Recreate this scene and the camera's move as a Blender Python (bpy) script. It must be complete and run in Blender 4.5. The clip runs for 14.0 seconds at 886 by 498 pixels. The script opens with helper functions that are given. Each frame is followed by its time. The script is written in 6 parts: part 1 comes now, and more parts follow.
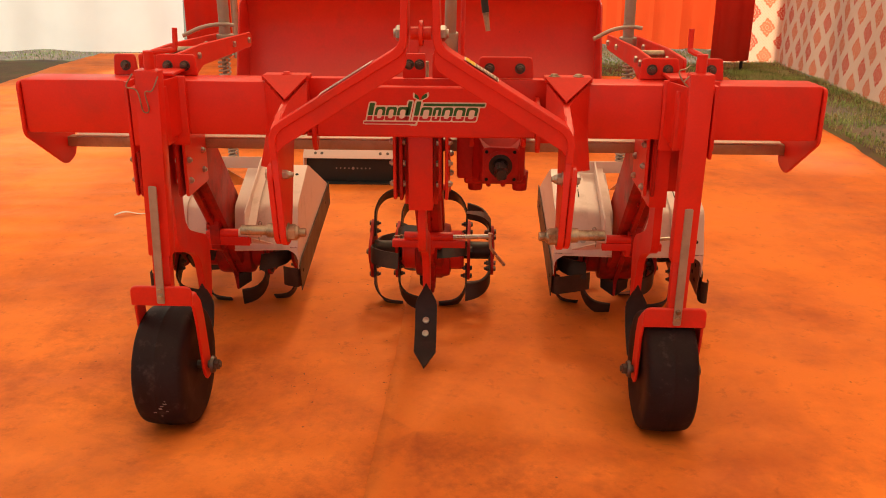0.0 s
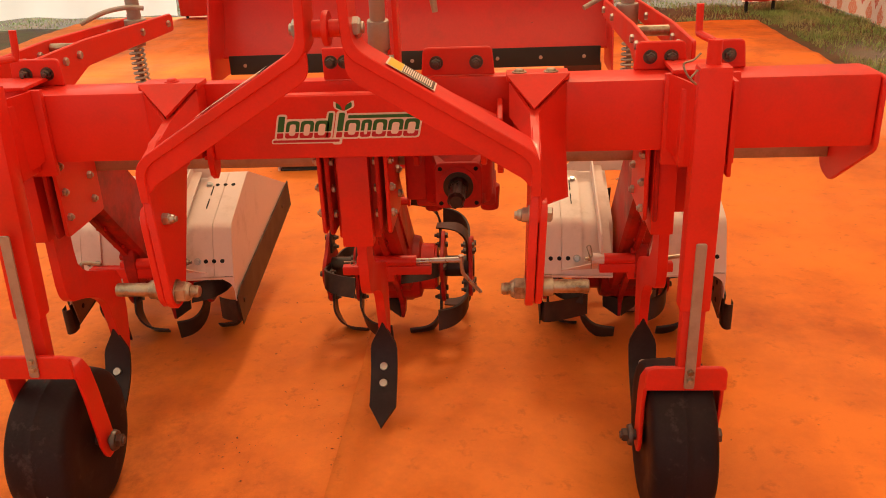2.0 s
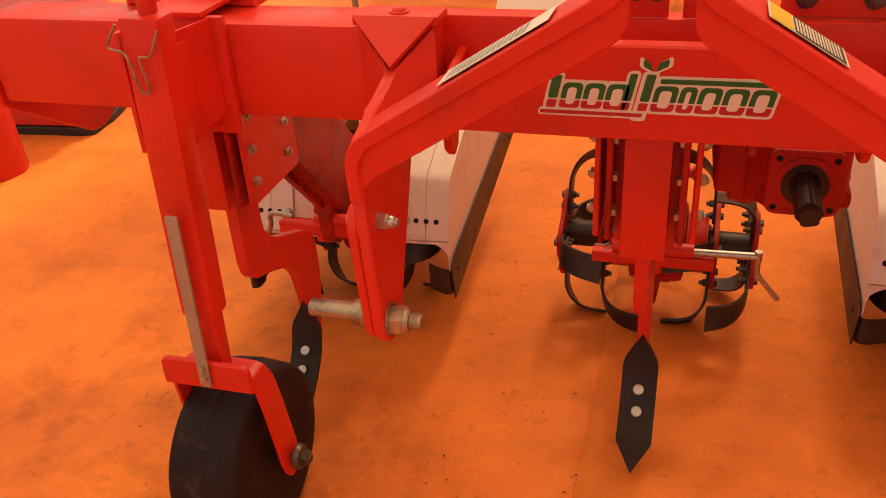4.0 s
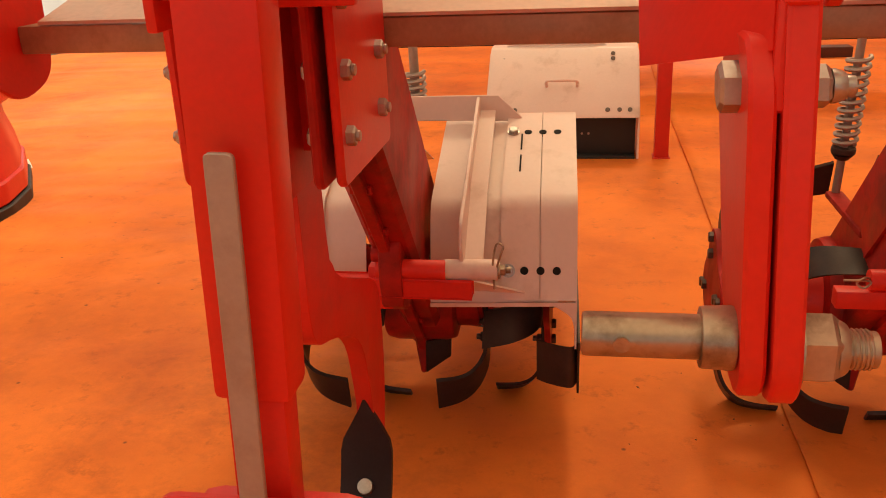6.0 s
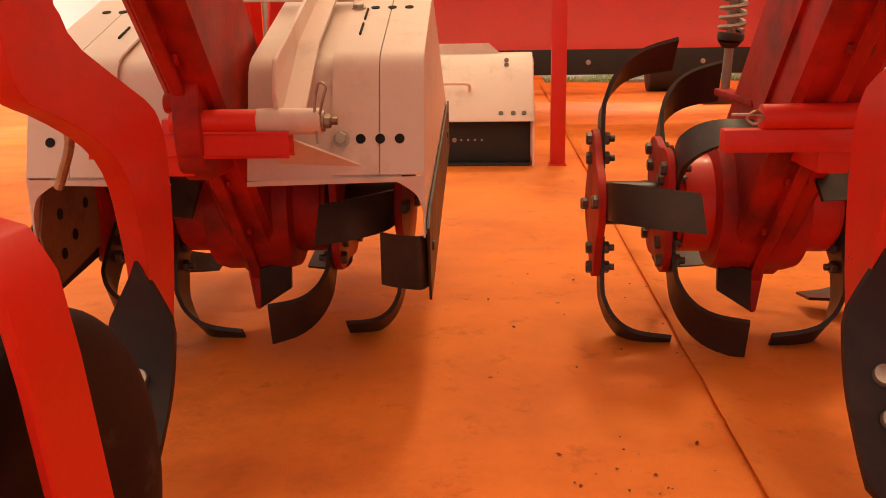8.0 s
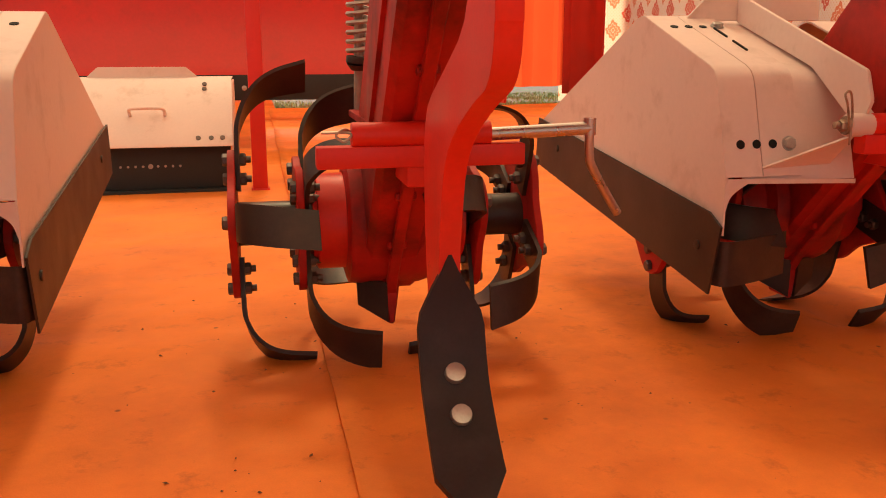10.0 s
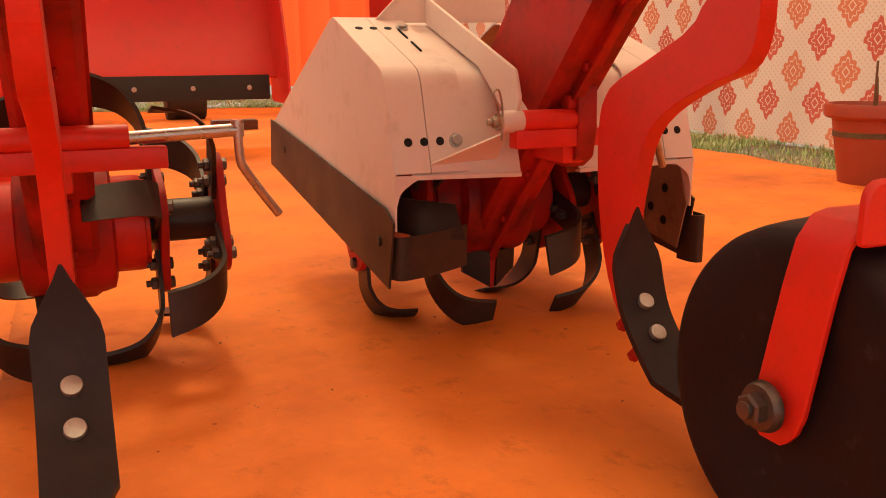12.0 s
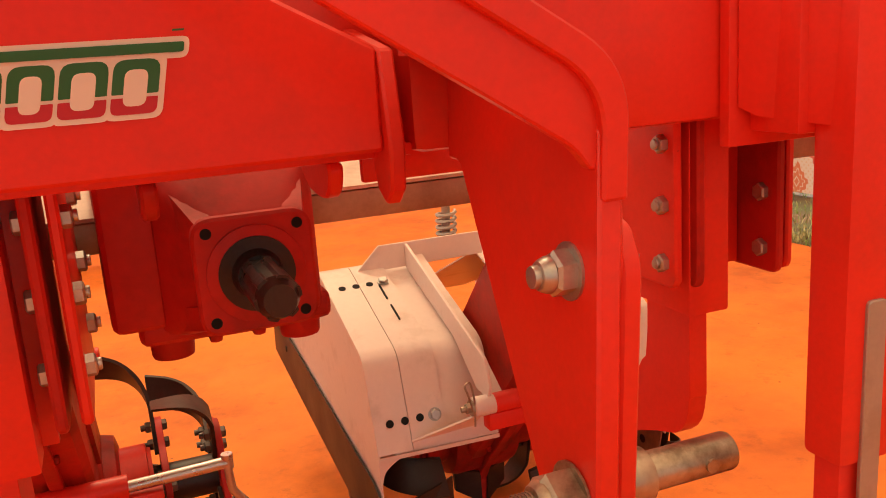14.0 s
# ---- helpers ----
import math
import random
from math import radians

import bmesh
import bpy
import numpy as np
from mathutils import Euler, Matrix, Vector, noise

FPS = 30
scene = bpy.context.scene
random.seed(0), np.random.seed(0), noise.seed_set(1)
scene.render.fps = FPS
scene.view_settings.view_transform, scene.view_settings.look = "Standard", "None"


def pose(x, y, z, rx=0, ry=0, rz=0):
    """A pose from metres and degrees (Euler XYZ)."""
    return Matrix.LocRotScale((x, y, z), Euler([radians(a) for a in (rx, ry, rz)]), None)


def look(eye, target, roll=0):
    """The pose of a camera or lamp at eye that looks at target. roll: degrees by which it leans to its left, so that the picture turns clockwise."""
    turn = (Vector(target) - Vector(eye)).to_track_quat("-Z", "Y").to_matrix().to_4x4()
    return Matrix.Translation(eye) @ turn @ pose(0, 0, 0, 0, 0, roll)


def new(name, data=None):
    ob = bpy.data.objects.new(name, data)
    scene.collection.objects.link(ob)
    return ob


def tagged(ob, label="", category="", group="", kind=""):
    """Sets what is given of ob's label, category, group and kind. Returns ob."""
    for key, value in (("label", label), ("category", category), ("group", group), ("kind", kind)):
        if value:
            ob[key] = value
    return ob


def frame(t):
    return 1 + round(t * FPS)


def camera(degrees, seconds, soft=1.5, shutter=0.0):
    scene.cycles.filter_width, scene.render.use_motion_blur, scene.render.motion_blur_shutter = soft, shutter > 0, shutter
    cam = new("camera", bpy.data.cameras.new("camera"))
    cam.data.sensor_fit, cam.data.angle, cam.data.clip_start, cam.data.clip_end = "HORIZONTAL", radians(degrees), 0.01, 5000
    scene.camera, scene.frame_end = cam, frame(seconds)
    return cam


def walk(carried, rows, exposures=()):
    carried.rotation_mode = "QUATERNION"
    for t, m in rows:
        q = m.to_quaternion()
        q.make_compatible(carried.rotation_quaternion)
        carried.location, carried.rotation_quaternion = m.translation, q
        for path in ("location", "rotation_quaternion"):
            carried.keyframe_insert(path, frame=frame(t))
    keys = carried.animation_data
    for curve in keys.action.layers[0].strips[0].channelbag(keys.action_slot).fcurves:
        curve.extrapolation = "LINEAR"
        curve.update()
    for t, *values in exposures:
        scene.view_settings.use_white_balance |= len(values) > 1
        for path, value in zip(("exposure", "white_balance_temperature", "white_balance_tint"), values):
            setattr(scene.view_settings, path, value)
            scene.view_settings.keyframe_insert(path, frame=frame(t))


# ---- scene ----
cam = camera(54.1, 14.0, soft=1.0)
PATH = [
    (0, (0.173, -2.328, 1.425), (0.098, -0.444, 0.757), 0.2),
    (0.5, (0.194, -2.226, 1.421), (0.081, -0.362, 0.705), -0.4),
    (1, (0.277, -2.063, 1.443), (0.132, -0.204, 0.719), -1.2),
    (1.5, (0.333, -1.887, 1.432), (0.186, -0.043, 0.671), -2.1),
    (2, (0.363, -1.68, 1.452), (0.216, 0.155, 0.67), -2.5),
    (2.5, (0.322, -1.546, 1.437), (0.089, 0.255, 0.6), -1.9),
    (3, (0.269, -1.407, 1.42), (-0.116, 0.345, 0.536), -2.5),
    (3.5, (0.199, -1.179, 1.427), (-0.32, 0.513, 0.494), -3.4),
    (4, (0.069, -1.038, 1.42), (-0.465, 0.602, 0.406), -3.9),
    (4.2, (-0.021, -0.993, 1.42), (-0.532, 0.638, 0.381), -4.4),
    (6.3, (-0.504, -0.477, 0.796), (-0.824, 1.387, 0.146), -2.2),
    (6.5, (-0.495, -0.449, 0.725), (-0.824, 1.423, 0.102), -2.2),
    (7, (-0.483, -0.407, 0.562), (-0.857, 1.467, -0.027), -2.3),
    (7.5, (-0.465, -0.393, 0.522), (-0.801, 1.505, -0.01), -2.1),
    (8, (-0.394, -0.375, 0.512), (-0.543, 1.557, 0.015), -1.0),
    (8.2, (-0.356, -0.371, 0.51), (-0.429, 1.566, 0.019), -0.8),
    (10.3, (-0.183, -0.394, 0.498), (0.301, 1.495, 0.056), 0.1),
    (10.5, (-0.167, -0.396, 0.493), (0.375, 1.475, 0.042), 0.3),
    (11, (-0.113, -0.423, 0.481), (0.518, 1.419, 0.02), 1.0),
    (11.5, (-0.041, -0.446, 0.482), (0.678, 1.363, 0.023), 0.8),
    (12, (0.031, -0.469, 0.503), (0.783, 1.33, 0.058), -0.3),
    (12.5, (0.073, -0.496, 0.58), (0.741, 1.341, 0.156), -1.7),
    (13, (0.111, -0.514, 0.67), (0.755, 1.335, 0.262), -2.6),
    (13.4, (0.118, -0.508, 0.752), (0.777, 1.339, 0.364), -3.2),
    (13.5, (0.118, -0.507, 0.782), (0.784, 1.337, 0.386), -3.2),
    (14, (0.127, -0.499, 0.961), (0.817, 1.324, 0.513), -4.0),
]
walk(cam, [(t, look(eye, target, roll)) for t, eye, target, roll in PATH],
     exposures=[(0, 0.40), (2.0, 0.50), (3.5, 0.49), (6.5, 0.32), (7.5, 0.48), (10.5, 0.66), (12.0, 0.77), (13.0, 0.78), (14.0, 0.80)])

# ---- light: sun through a pale cloth canopy, sky outside ----
world = bpy.data.worlds.new("sky")
scene.world = world
world.use_nodes = True
wn = world.node_tree.nodes
sky = wn.new("ShaderNodeTexSky")
sky.sky_type = "NISHITA"
sky.sun_disc = False
sky.sun_elevation = radians(54)
sky.sun_rotation = radians(7)
world.node_tree.links.new(sky.outputs[0], wn["Background"].inputs[0])
wn["Background"].inputs[1].default_value = 0.12
sun = new("sun", bpy.data.lights.new("sun", "SUN"))
sun.data.energy, sun.data.angle, sun.data.color = 5.0, radians(8.0), (1.0, 0.94, 0.82)
sun.matrix_world = look((0.5, 3.9, 5.4), (0, 0, 0))

# ---- materials ----
def mat(name, base, rough=0.5, metal=0.0, var=0.08, scale=9.0, fine=120.0, bump=0.05, dirt=None, dirt_amount=0.0,
        dirt_scale=4.0, dirt_lo=0.50, dirt_hi=0.70, coat=0.0, translucent=0.0, spec=0.5, bump_dist=0.004):
    """A surface with variation at two scales, optional dirt patches and fine relief."""
    m = bpy.data.materials.new(name)
    m.use_nodes = True
    nt = m.node_tree
    n, l = nt.nodes, nt.links
    b = n["Principled BSDF"]
    tc = n.new("ShaderNodeTexCoord")
    big = n.new("ShaderNodeTexNoise")
    big.inputs["Scale"].default_value, big.inputs["Detail"].default_value = scale, 5
    small = n.new("ShaderNodeTexNoise")
    small.inputs["Scale"].default_value, small.inputs["Detail"].default_value = fine, 3
    for t in (big, small):
        l.new(tc.outputs["Object"], t.inputs["Vector"])
    hsv = n.new("ShaderNodeHueSaturation")
    hsv.inputs["Color"].default_value = (*base, 1)
    ramp = n.new("ShaderNodeMapRange")
    ramp.inputs["From Min"].default_value, ramp.inputs["From Max"].default_value = 0.3, 0.7
    ramp.inputs["To Min"].default_value, ramp.inputs["To Max"].default_value = 1 - var, 1 + var
    add = n.new("ShaderNodeMath")
    add.operation = "MULTIPLY_ADD"
    add.inputs[1].default_value, add.inputs[2].default_value = 0.3, 0.0
    l.new(small.outputs["Fac"], add.inputs[0])
    add2 = n.new("ShaderNodeMath")
    add2.operation = "MULTIPLY_ADD"
    add2.inputs[1].default_value = 0.7
    l.new(big.outputs["Fac"], add2.inputs[0])
    l.new(add.outputs[0], add2.inputs[2])
    l.new(add2.outputs[0], ramp.inputs["Value"])
    l.new(ramp.outputs[0], hsv.inputs["Value"])
    colour = hsv.outputs["Color"]
    if dirt:
        dn = n.new("ShaderNodeTexNoise")
        dn.inputs["Scale"].default_value, dn.inputs["Detail"].default_value = dirt_scale, 7
        dn.inputs["Roughness"].default_value = 0.65
        l.new(tc.outputs["Object"], dn.inputs["Vector"])
        dr = n.new("ShaderNodeMapRange")
        dr.inputs["From Min"].default_value, dr.inputs["From Max"].default_value = dirt_lo, dirt_hi
        dr.inputs["To Max"].default_value = dirt_amount
        l.new(dn.outputs["Fac"], dr.inputs["Value"])
        mix = n.new("ShaderNodeMix")
        mix.data_type = "RGBA"
        mix.inputs["B"].default_value = (*dirt, 1)
        l.new(dr.outputs[0], mix.inputs["Factor"])
        l.new(colour, mix.inputs["A"])
        colour = mix.outputs["Result"]
    l.new(colour, b.inputs["Base Color"])
    rr = n.new("ShaderNodeMapRange")
    rr.inputs["From Min"].default_value, rr.inputs["From Max"].default_value = 0.3, 0.7
    rr.inputs["To Min"].default_value, rr.inputs["To Max"].default_value = max(0.05, rough - 0.09), min(1.0, rough + 0.12)
    l.new(big.outputs["Fac"], rr.inputs["Value"])
    l.new(rr.outputs[0], b.inputs["Roughness"])
    b.inputs["Metallic"].default_value = metal
    b.inputs["Coat Weight"].default_value = coat
    b.inputs["Specular IOR Level"].default_value = spec
    if bump:
        bp = n.new("ShaderNodeBump")
        bp.inputs["Strength"].default_value, bp.inputs["Distance"].default_value = bump, bump_dist
        l.new(add2.outputs[0], bp.inputs["Height"])
        l.new(bp.outputs[0], b.inputs["Normal"])
    if translucent:
        tr = n.new("ShaderNodeBsdfTranslucent")
        l.new(colour, tr.inputs["Color"])
        mx = n.new("ShaderNodeMixShader")
        mx.inputs[0].default_value = translucent
        l.new(b.outputs[0], mx.inputs[1])
        l.new(tr.outputs[0], mx.inputs[2])
        l.new(mx.outputs[0], n["Material Output"].inputs["Surface"])
    return m


RED = mat("red_enamel", (0.74, 0.025, 0.012), 0.42, 0, 0.10, 5, 160, 0.06, (0.38, 0.04, 0.025), 0.35, 6, coat=0.04, spec=0.4)
REDDARK = mat("dark_blotchy_red", (0.47, 0.016, 0.010), 0.55, 0, 0.18, 14, 90, 0.22, (0.060, 0.011, 0.008), 0.6, 7, 0.46, 0.66, spec=0.25)
REDFAR = mat("red_sheet_paint", (0.60, 0.020, 0.014), 0.38, 0, 0.10, 3, 60, 0.04, (0.30, 0.03, 0.02), 0.35, 6)
BLACK = mat("black_steel", (0.034, 0.018, 0.0145), 0.43, 0.0, 0.35, 12, 200, 0.14, (0.085, 0.045, 0.032), 0.5, 10, spec=0.34)
POINT = mat("black_point_steel", (0.025, 0.0125, 0.014), 0.48, 0.0, 0.3, 9, 220, 0.10, (0.070, 0.038, 0.038), 0.35, 14, spec=0.28)
# CASE: oily chain case red; also carries hood shade on covered drums and flanges
CASE = mat("oily_shaded_red", (0.45, 0.015, 0.010), 0.48, 0, 0.25, 9, 70, 0.18, (0.050, 0.011, 0.008), 0.65, 8, 0.46, 0.66, spec=0.28)
TYRE = mat("black_tyre", (0.0235, 0.0135, 0.0155), 0.50, 0, 0.3, 8, 140, 0.16, (0.13, 0.09, 0.085), 0.35, 22, 0.58, 0.70, spec=0.12)
WHITE = mat("white_paint", (0.77, 0.60, 0.535), 0.42, 0, 0.06, 5, 110, 0.06, (0.40, 0.24, 0.16), 0.5, 9, 0.55, 0.76)
SKIRT = mat("dull_galvanised_skirt", (0.036, 0.022, 0.017), 0.5, 0.15, 0.22, 7, 120, 0.1, (0.03, 0.02, 0.016), 0.6, 6)
ZINC = mat("zinc_bolt", (0.50, 0.47, 0.44), 0.38, 0.85, 0.15, 30, 300, 0.06, (0.22, 0.14, 0.09), 0.5, 30)
DARKBOLT = mat("oiled_bolt", (0.13, 0.10, 0.09), 0.42, 0.7, 0.2, 30, 300, 0.08)
PIN = mat("plated_pin", (0.45, 0.36, 0.27), 0.38, 0.8, 0.25, 18, 180, 0.12, (0.14, 0.08, 0.05), 0.8, 20, 0.48, 0.66)
BARE = mat("bare_steel_bar", (0.42, 0.29, 0.19), 0.46, 0.45, 0.2, 12, 200, 0.08, (0.18, 0.09, 0.05), 0.6, 9)
GALV = mat("grey_strip", (0.42, 0.36, 0.32), 0.45, 0.55, 0.10, 14, 200, 0.06, (0.25, 0.17, 0.12), 0.4, 12)
CHROME = mat("bright_rod", (0.52, 0.48, 0.46), 0.30, 0.85, 0.12, 20, 240, 0.05, (0.35, 0.25, 0.18), 0.4, 20)
SHAFT = mat("greased_spline", (0.035, 0.020, 0.016), 0.36, 0.4, 0.3, 25, 200, 0.2)
RUSTY = mat("rusty_plate", (0.30, 0.17, 0.11), 0.6, 0.3, 0.25, 9, 120, 0.1, (0.12, 0.06, 0.035), 0.6, 12)
SCUFF = mat("pale_scuff", (0.30, 0.25, 0.23), 0.6, 0, 0.2, 40, 300, 0.1)
HOLE = mat("hole_black", (0.006, 0.005, 0.005), 0.9, 0, 0.0, bump=0)
RUBBER = mat("black_rubber", (0.016, 0.016, 0.017), 0.6, 0, 0.2, 10, 140, 0.1)
STICKW = mat("sticker_white", (0.82, 0.76, 0.70), 0.4, 0, 0.03, bump=0)
STICKG = mat("sticker_green", (0.02, 0.14, 0.035), 0.4, 0, 0.05, bump=0)
STICKR = mat("sticker_red", (0.50, 0.012, 0.03), 0.4, 0, 0.05, bump=0)
STICKY = mat("sticker_yellow", (0.85, 0.58, 0.03), 0.4, 0, 0.04, bump=0)
STICKK = mat("sticker_ink", (0.05, 0.035, 0.03), 0.5, 0, 0.04, bump=0)
WOOD = mat("dark_stained_wood", (0.085, 0.030, 0.018), 0.7, 0, 0.3, 14, 160, 0.25)
TERRA = mat("terracotta_plastic", (0.33, 0.055, 0.028), 0.5, 0, 0.1, 8, 80, 0.08)
GREYW = mat("pale_worn_paint", (0.62, 0.47, 0.38), 0.5, 0.1, 0.18, 6, 120, 0.08, (0.30, 0.16, 0.10), 0.6, 9)
GRASS = mat("grass", (0.30, 0.42, 0.13), 0.6, 0, 0.4, 3, 40, 0.0, (0.58, 0.50, 0.27), 0.85, 2.2, 0.46, 0.62)
SOIL = mat("lawn_soil", (0.13, 0.085, 0.045), 0.95, 0, 0.45, 4, 70, 0.6, (0.10, 0.14, 0.035), 0.8, 3, bump_dist=0.02)
CRUMB = mat("soil_crumbs", (0.17, 0.075, 0.035), 0.9, 0, 0.3, 30, 200, 0.2)
CLOTHW = mat("white_cloth", (0.86, 0.78, 0.66), 0.85, 0, 0.05, 2, 300, 0.12, translucent=0.62)
CLOTHO = mat("orange_cloth", (0.88, 0.105, 0.022), 0.7, 0, 0.10, 2, 300, 0.12, translucent=0.5)
CLOTHR = mat("red_cloth", (0.66, 0.035, 0.014), 0.7, 0, 0.12, 3, 300, 0.12, translucent=0.5)
CANOPY = mat("canopy_cloth", (0.96, 0.685, 0.375), 0.85, 0, 0.05, 1, 200, 0.1, translucent=0.62)

# dark chips where the enamel is knocked off
def chips(m, scale, level):
    n, l = m.node_tree.nodes, m.node_tree.links
    b = n["Principled BSDF"]
    k = n.new("ShaderNodeTexNoise")
    k.inputs["Scale"].default_value, k.inputs["Detail"].default_value, k.inputs["Roughness"].default_value = scale, 5, 0.75
    l.new(n["Texture Coordinate"].outputs["Object"], k.inputs["Vector"])
    r = n.new("ShaderNodeMapRange")
    r.inputs["From Min"].default_value, r.inputs["From Max"].default_value, r.inputs["To Max"].default_value = level, level + 0.015, 0.85
    l.new(k.outputs["Fac"], r.inputs["Value"])
    x = n.new("ShaderNodeMix")
    x.data_type = "RGBA"
    x.inputs["B"].default_value = (0.075, 0.022, 0.016, 1)
    l.new(b.inputs["Base Color"].links[0].from_socket, x.inputs["A"])
    l.new(r.outputs[0], x.inputs["Factor"])
    l.new(x.outputs["Result"], b.inputs["Base Color"])


chips(RED, 22, 0.715)
chips(REDFAR, 14, 0.715)
chips(WHITE, 26, 0.725)

# thin cloth: part of the sun comes straight through the weave
def open_weave(m, share, tint):
    n, l = m.node_tree.nodes, m.node_tree.links
    weave = n.new("ShaderNodeBsdfTransparent")
    weave.inputs["Color"].default_value = (*tint, 1)
    thin = n.new("ShaderNodeMixShader")
    thin.inputs[0].default_value = share
    l.new(n["Material Output"].inputs["Surface"].links[0].from_socket, thin.inputs[1])
    l.new(weave.outputs[0], thin.inputs[2])
    l.new(thin.outputs[0], n["Material Output"].inputs["Surface"])
    return m


open_weave(CANOPY, 0.125, (1.0, 0.78, 0.51))
# unseen thinner cloth, added so that more sun reaches the left floor
CANOPYT = open_weave(mat("added_thin_canopy", (0.97, 0.78, 0.50), 0.85, 0, 0.05, 1, 200, 0.1, translucent=0.7), 0.42, (1.0, 0.88, 0.62))


def floor_cloth():
    """Orange non-woven floor cloth: fibres, soft creases, trodden dirt."""
    m = mat("orange_floor_cloth", (0.85, 0.226, 0.029), 0.72, 0, 0.10, 1.1, 420, 0.25, (0.48, 0.096, 0.018), 0.72, 1.5, 0.43, 0.70, spec=0.3)
    nt = m.node_tree
    n, l = nt.nodes, nt.links
    b = n["Principled BSDF"]
    tc = n["Texture Coordinate"]
    st = n.new("ShaderNodeTexNoise")
    st.inputs["Scale"].default_value, st.inputs["Detail"].default_value, st.inputs["Roughness"].default_value = 14, 8, 0.75
    l.new(tc.outputs["Object"], st.inputs["Vector"])
    mr = n.new("ShaderNodeMapRange")
    mr.inputs["From Min"].default_value, mr.inputs["From Max"].default_value = 0.56, 0.74
    mr.inputs["To Max"].default_value = 0.6
    l.new(st.outputs["Fac"], mr.inputs["Value"])
    mx = n.new("ShaderNodeMix")
    mx.data_type = "RGBA"
    mx.inputs["B"].default_value = (0.30, 0.06, 0.015, 1)
    src = b.inputs["Base Color"].links[0].from_socket
    l.new(src, mx.inputs["A"])
    l.new(mr.outputs[0], mx.inputs["Factor"])
    l.new(mx.outputs["Result"], b.inputs["Base Color"])
    # trodden smudges, only where a broad patch of traffic lies
    sm = n.new("ShaderNodeTexNoise")
    sm.inputs["Scale"].default_value, sm.inputs["Detail"].default_value, sm.inputs["Roughness"].default_value = 4.6, 9, 0.72
    l.new(tc.outputs["Object"], sm.inputs["Vector"])
    zone = n.new("ShaderNodeTexNoise")
    zone.inputs["Scale"].default_value, zone.inputs["Detail"].default_value = 0.75, 2
    l.new(tc.outputs["Object"], zone.inputs["Vector"])
    za = n.new("ShaderNodeMapRange")
    za.inputs["From Min"].default_value, za.inputs["From Max"].default_value, za.inputs["To Max"].default_value = 0.42, 0.64, 0.65
    l.new(zone.outputs["Fac"], za.inputs["Value"])
    sa = n.new("ShaderNodeMapRange")
    sa.inputs["From Min"].default_value, sa.inputs["From Max"].default_value = 0.46, 0.72
    l.new(sm.outputs["Fac"], sa.inputs["Value"])
    # smudges thicken within an oval before the machine
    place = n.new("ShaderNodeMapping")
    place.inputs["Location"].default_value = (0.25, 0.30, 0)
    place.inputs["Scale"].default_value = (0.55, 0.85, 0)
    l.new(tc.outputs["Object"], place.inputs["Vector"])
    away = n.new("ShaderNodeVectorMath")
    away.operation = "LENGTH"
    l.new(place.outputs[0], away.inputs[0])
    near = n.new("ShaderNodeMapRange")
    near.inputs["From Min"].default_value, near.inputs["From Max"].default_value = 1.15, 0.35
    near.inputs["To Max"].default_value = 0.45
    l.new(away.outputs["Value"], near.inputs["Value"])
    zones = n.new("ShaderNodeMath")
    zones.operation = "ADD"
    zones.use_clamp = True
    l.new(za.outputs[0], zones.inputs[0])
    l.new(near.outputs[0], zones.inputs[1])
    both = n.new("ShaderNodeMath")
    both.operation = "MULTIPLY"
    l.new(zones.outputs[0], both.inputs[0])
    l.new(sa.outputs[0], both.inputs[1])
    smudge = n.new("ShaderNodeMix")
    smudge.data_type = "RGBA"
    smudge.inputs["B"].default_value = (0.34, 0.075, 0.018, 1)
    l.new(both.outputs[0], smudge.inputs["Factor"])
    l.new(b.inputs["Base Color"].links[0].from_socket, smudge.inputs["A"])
    # small dark flecks ground into the weave
    fl = n.new("ShaderNodeTexVoronoi")
    fl.inputs["Scale"].default_value = 17.0
    l.new(tc.outputs["Object"], fl.inputs["Vector"])
    fa = n.new("ShaderNodeMapRange")
    fa.inputs["From Min"].default_value, fa.inputs["From Max"].default_value = 0.09, 0.04
    fa.inputs["To Max"].default_value = 0.8
    l.new(fl.outputs["Distance"], fa.inputs["Value"])
    some = n.new("ShaderNodeSeparateColor")
    l.new(fl.outputs["Color"], some.inputs["Color"])
    keep = n.new("ShaderNodeMath")
    keep.operation = "GREATER_THAN"
    keep.inputs[1].default_value = 0.86
    l.new(some.outputs[0], keep.inputs[0])
    dot = n.new("ShaderNodeMath")
    dot.operation = "MULTIPLY"
    l.new(fa.outputs[0], dot.inputs[0])
    l.new(keep.outputs[0], dot.inputs[1])
    fleck = n.new("ShaderNodeMix")
    fleck.data_type = "RGBA"
    fleck.inputs["B"].default_value = (0.12, 0.04, 0.015, 1)
    l.new(dot.outputs[0], fleck.inputs["Factor"])
    l.new(smudge.outputs["Result"], fleck.inputs["A"])
    l.new(fleck.outputs["Result"], b.inputs["Base Color"])
    # creases: stretched ridges in two directions, laid over the fibre relief
    old = b.inputs["Normal"].links[0].from_socket
    for k, (sx, sy, turn, deep) in enumerate(((0.7, 3.6, 0.35, 0.055), (3.0, 0.6, -0.25, 0.045), (9.0, 7.0, 0.0, 0.012))):
        mp = n.new("ShaderNodeMapping")
        mp.inputs["Scale"].default_value = (sx, sy, 1)
        mp.inputs["Rotation"].default_value = (0, 0, turn)
        mp.inputs["Location"].default_value = (3.1 * k, 1.7 * k, 0)
        l.new(tc.outputs["Object"], mp.inputs["Vector"])
        cr = n.new("ShaderNodeTexNoise")
        cr.noise_type = "RIDGED_MULTIFRACTAL"
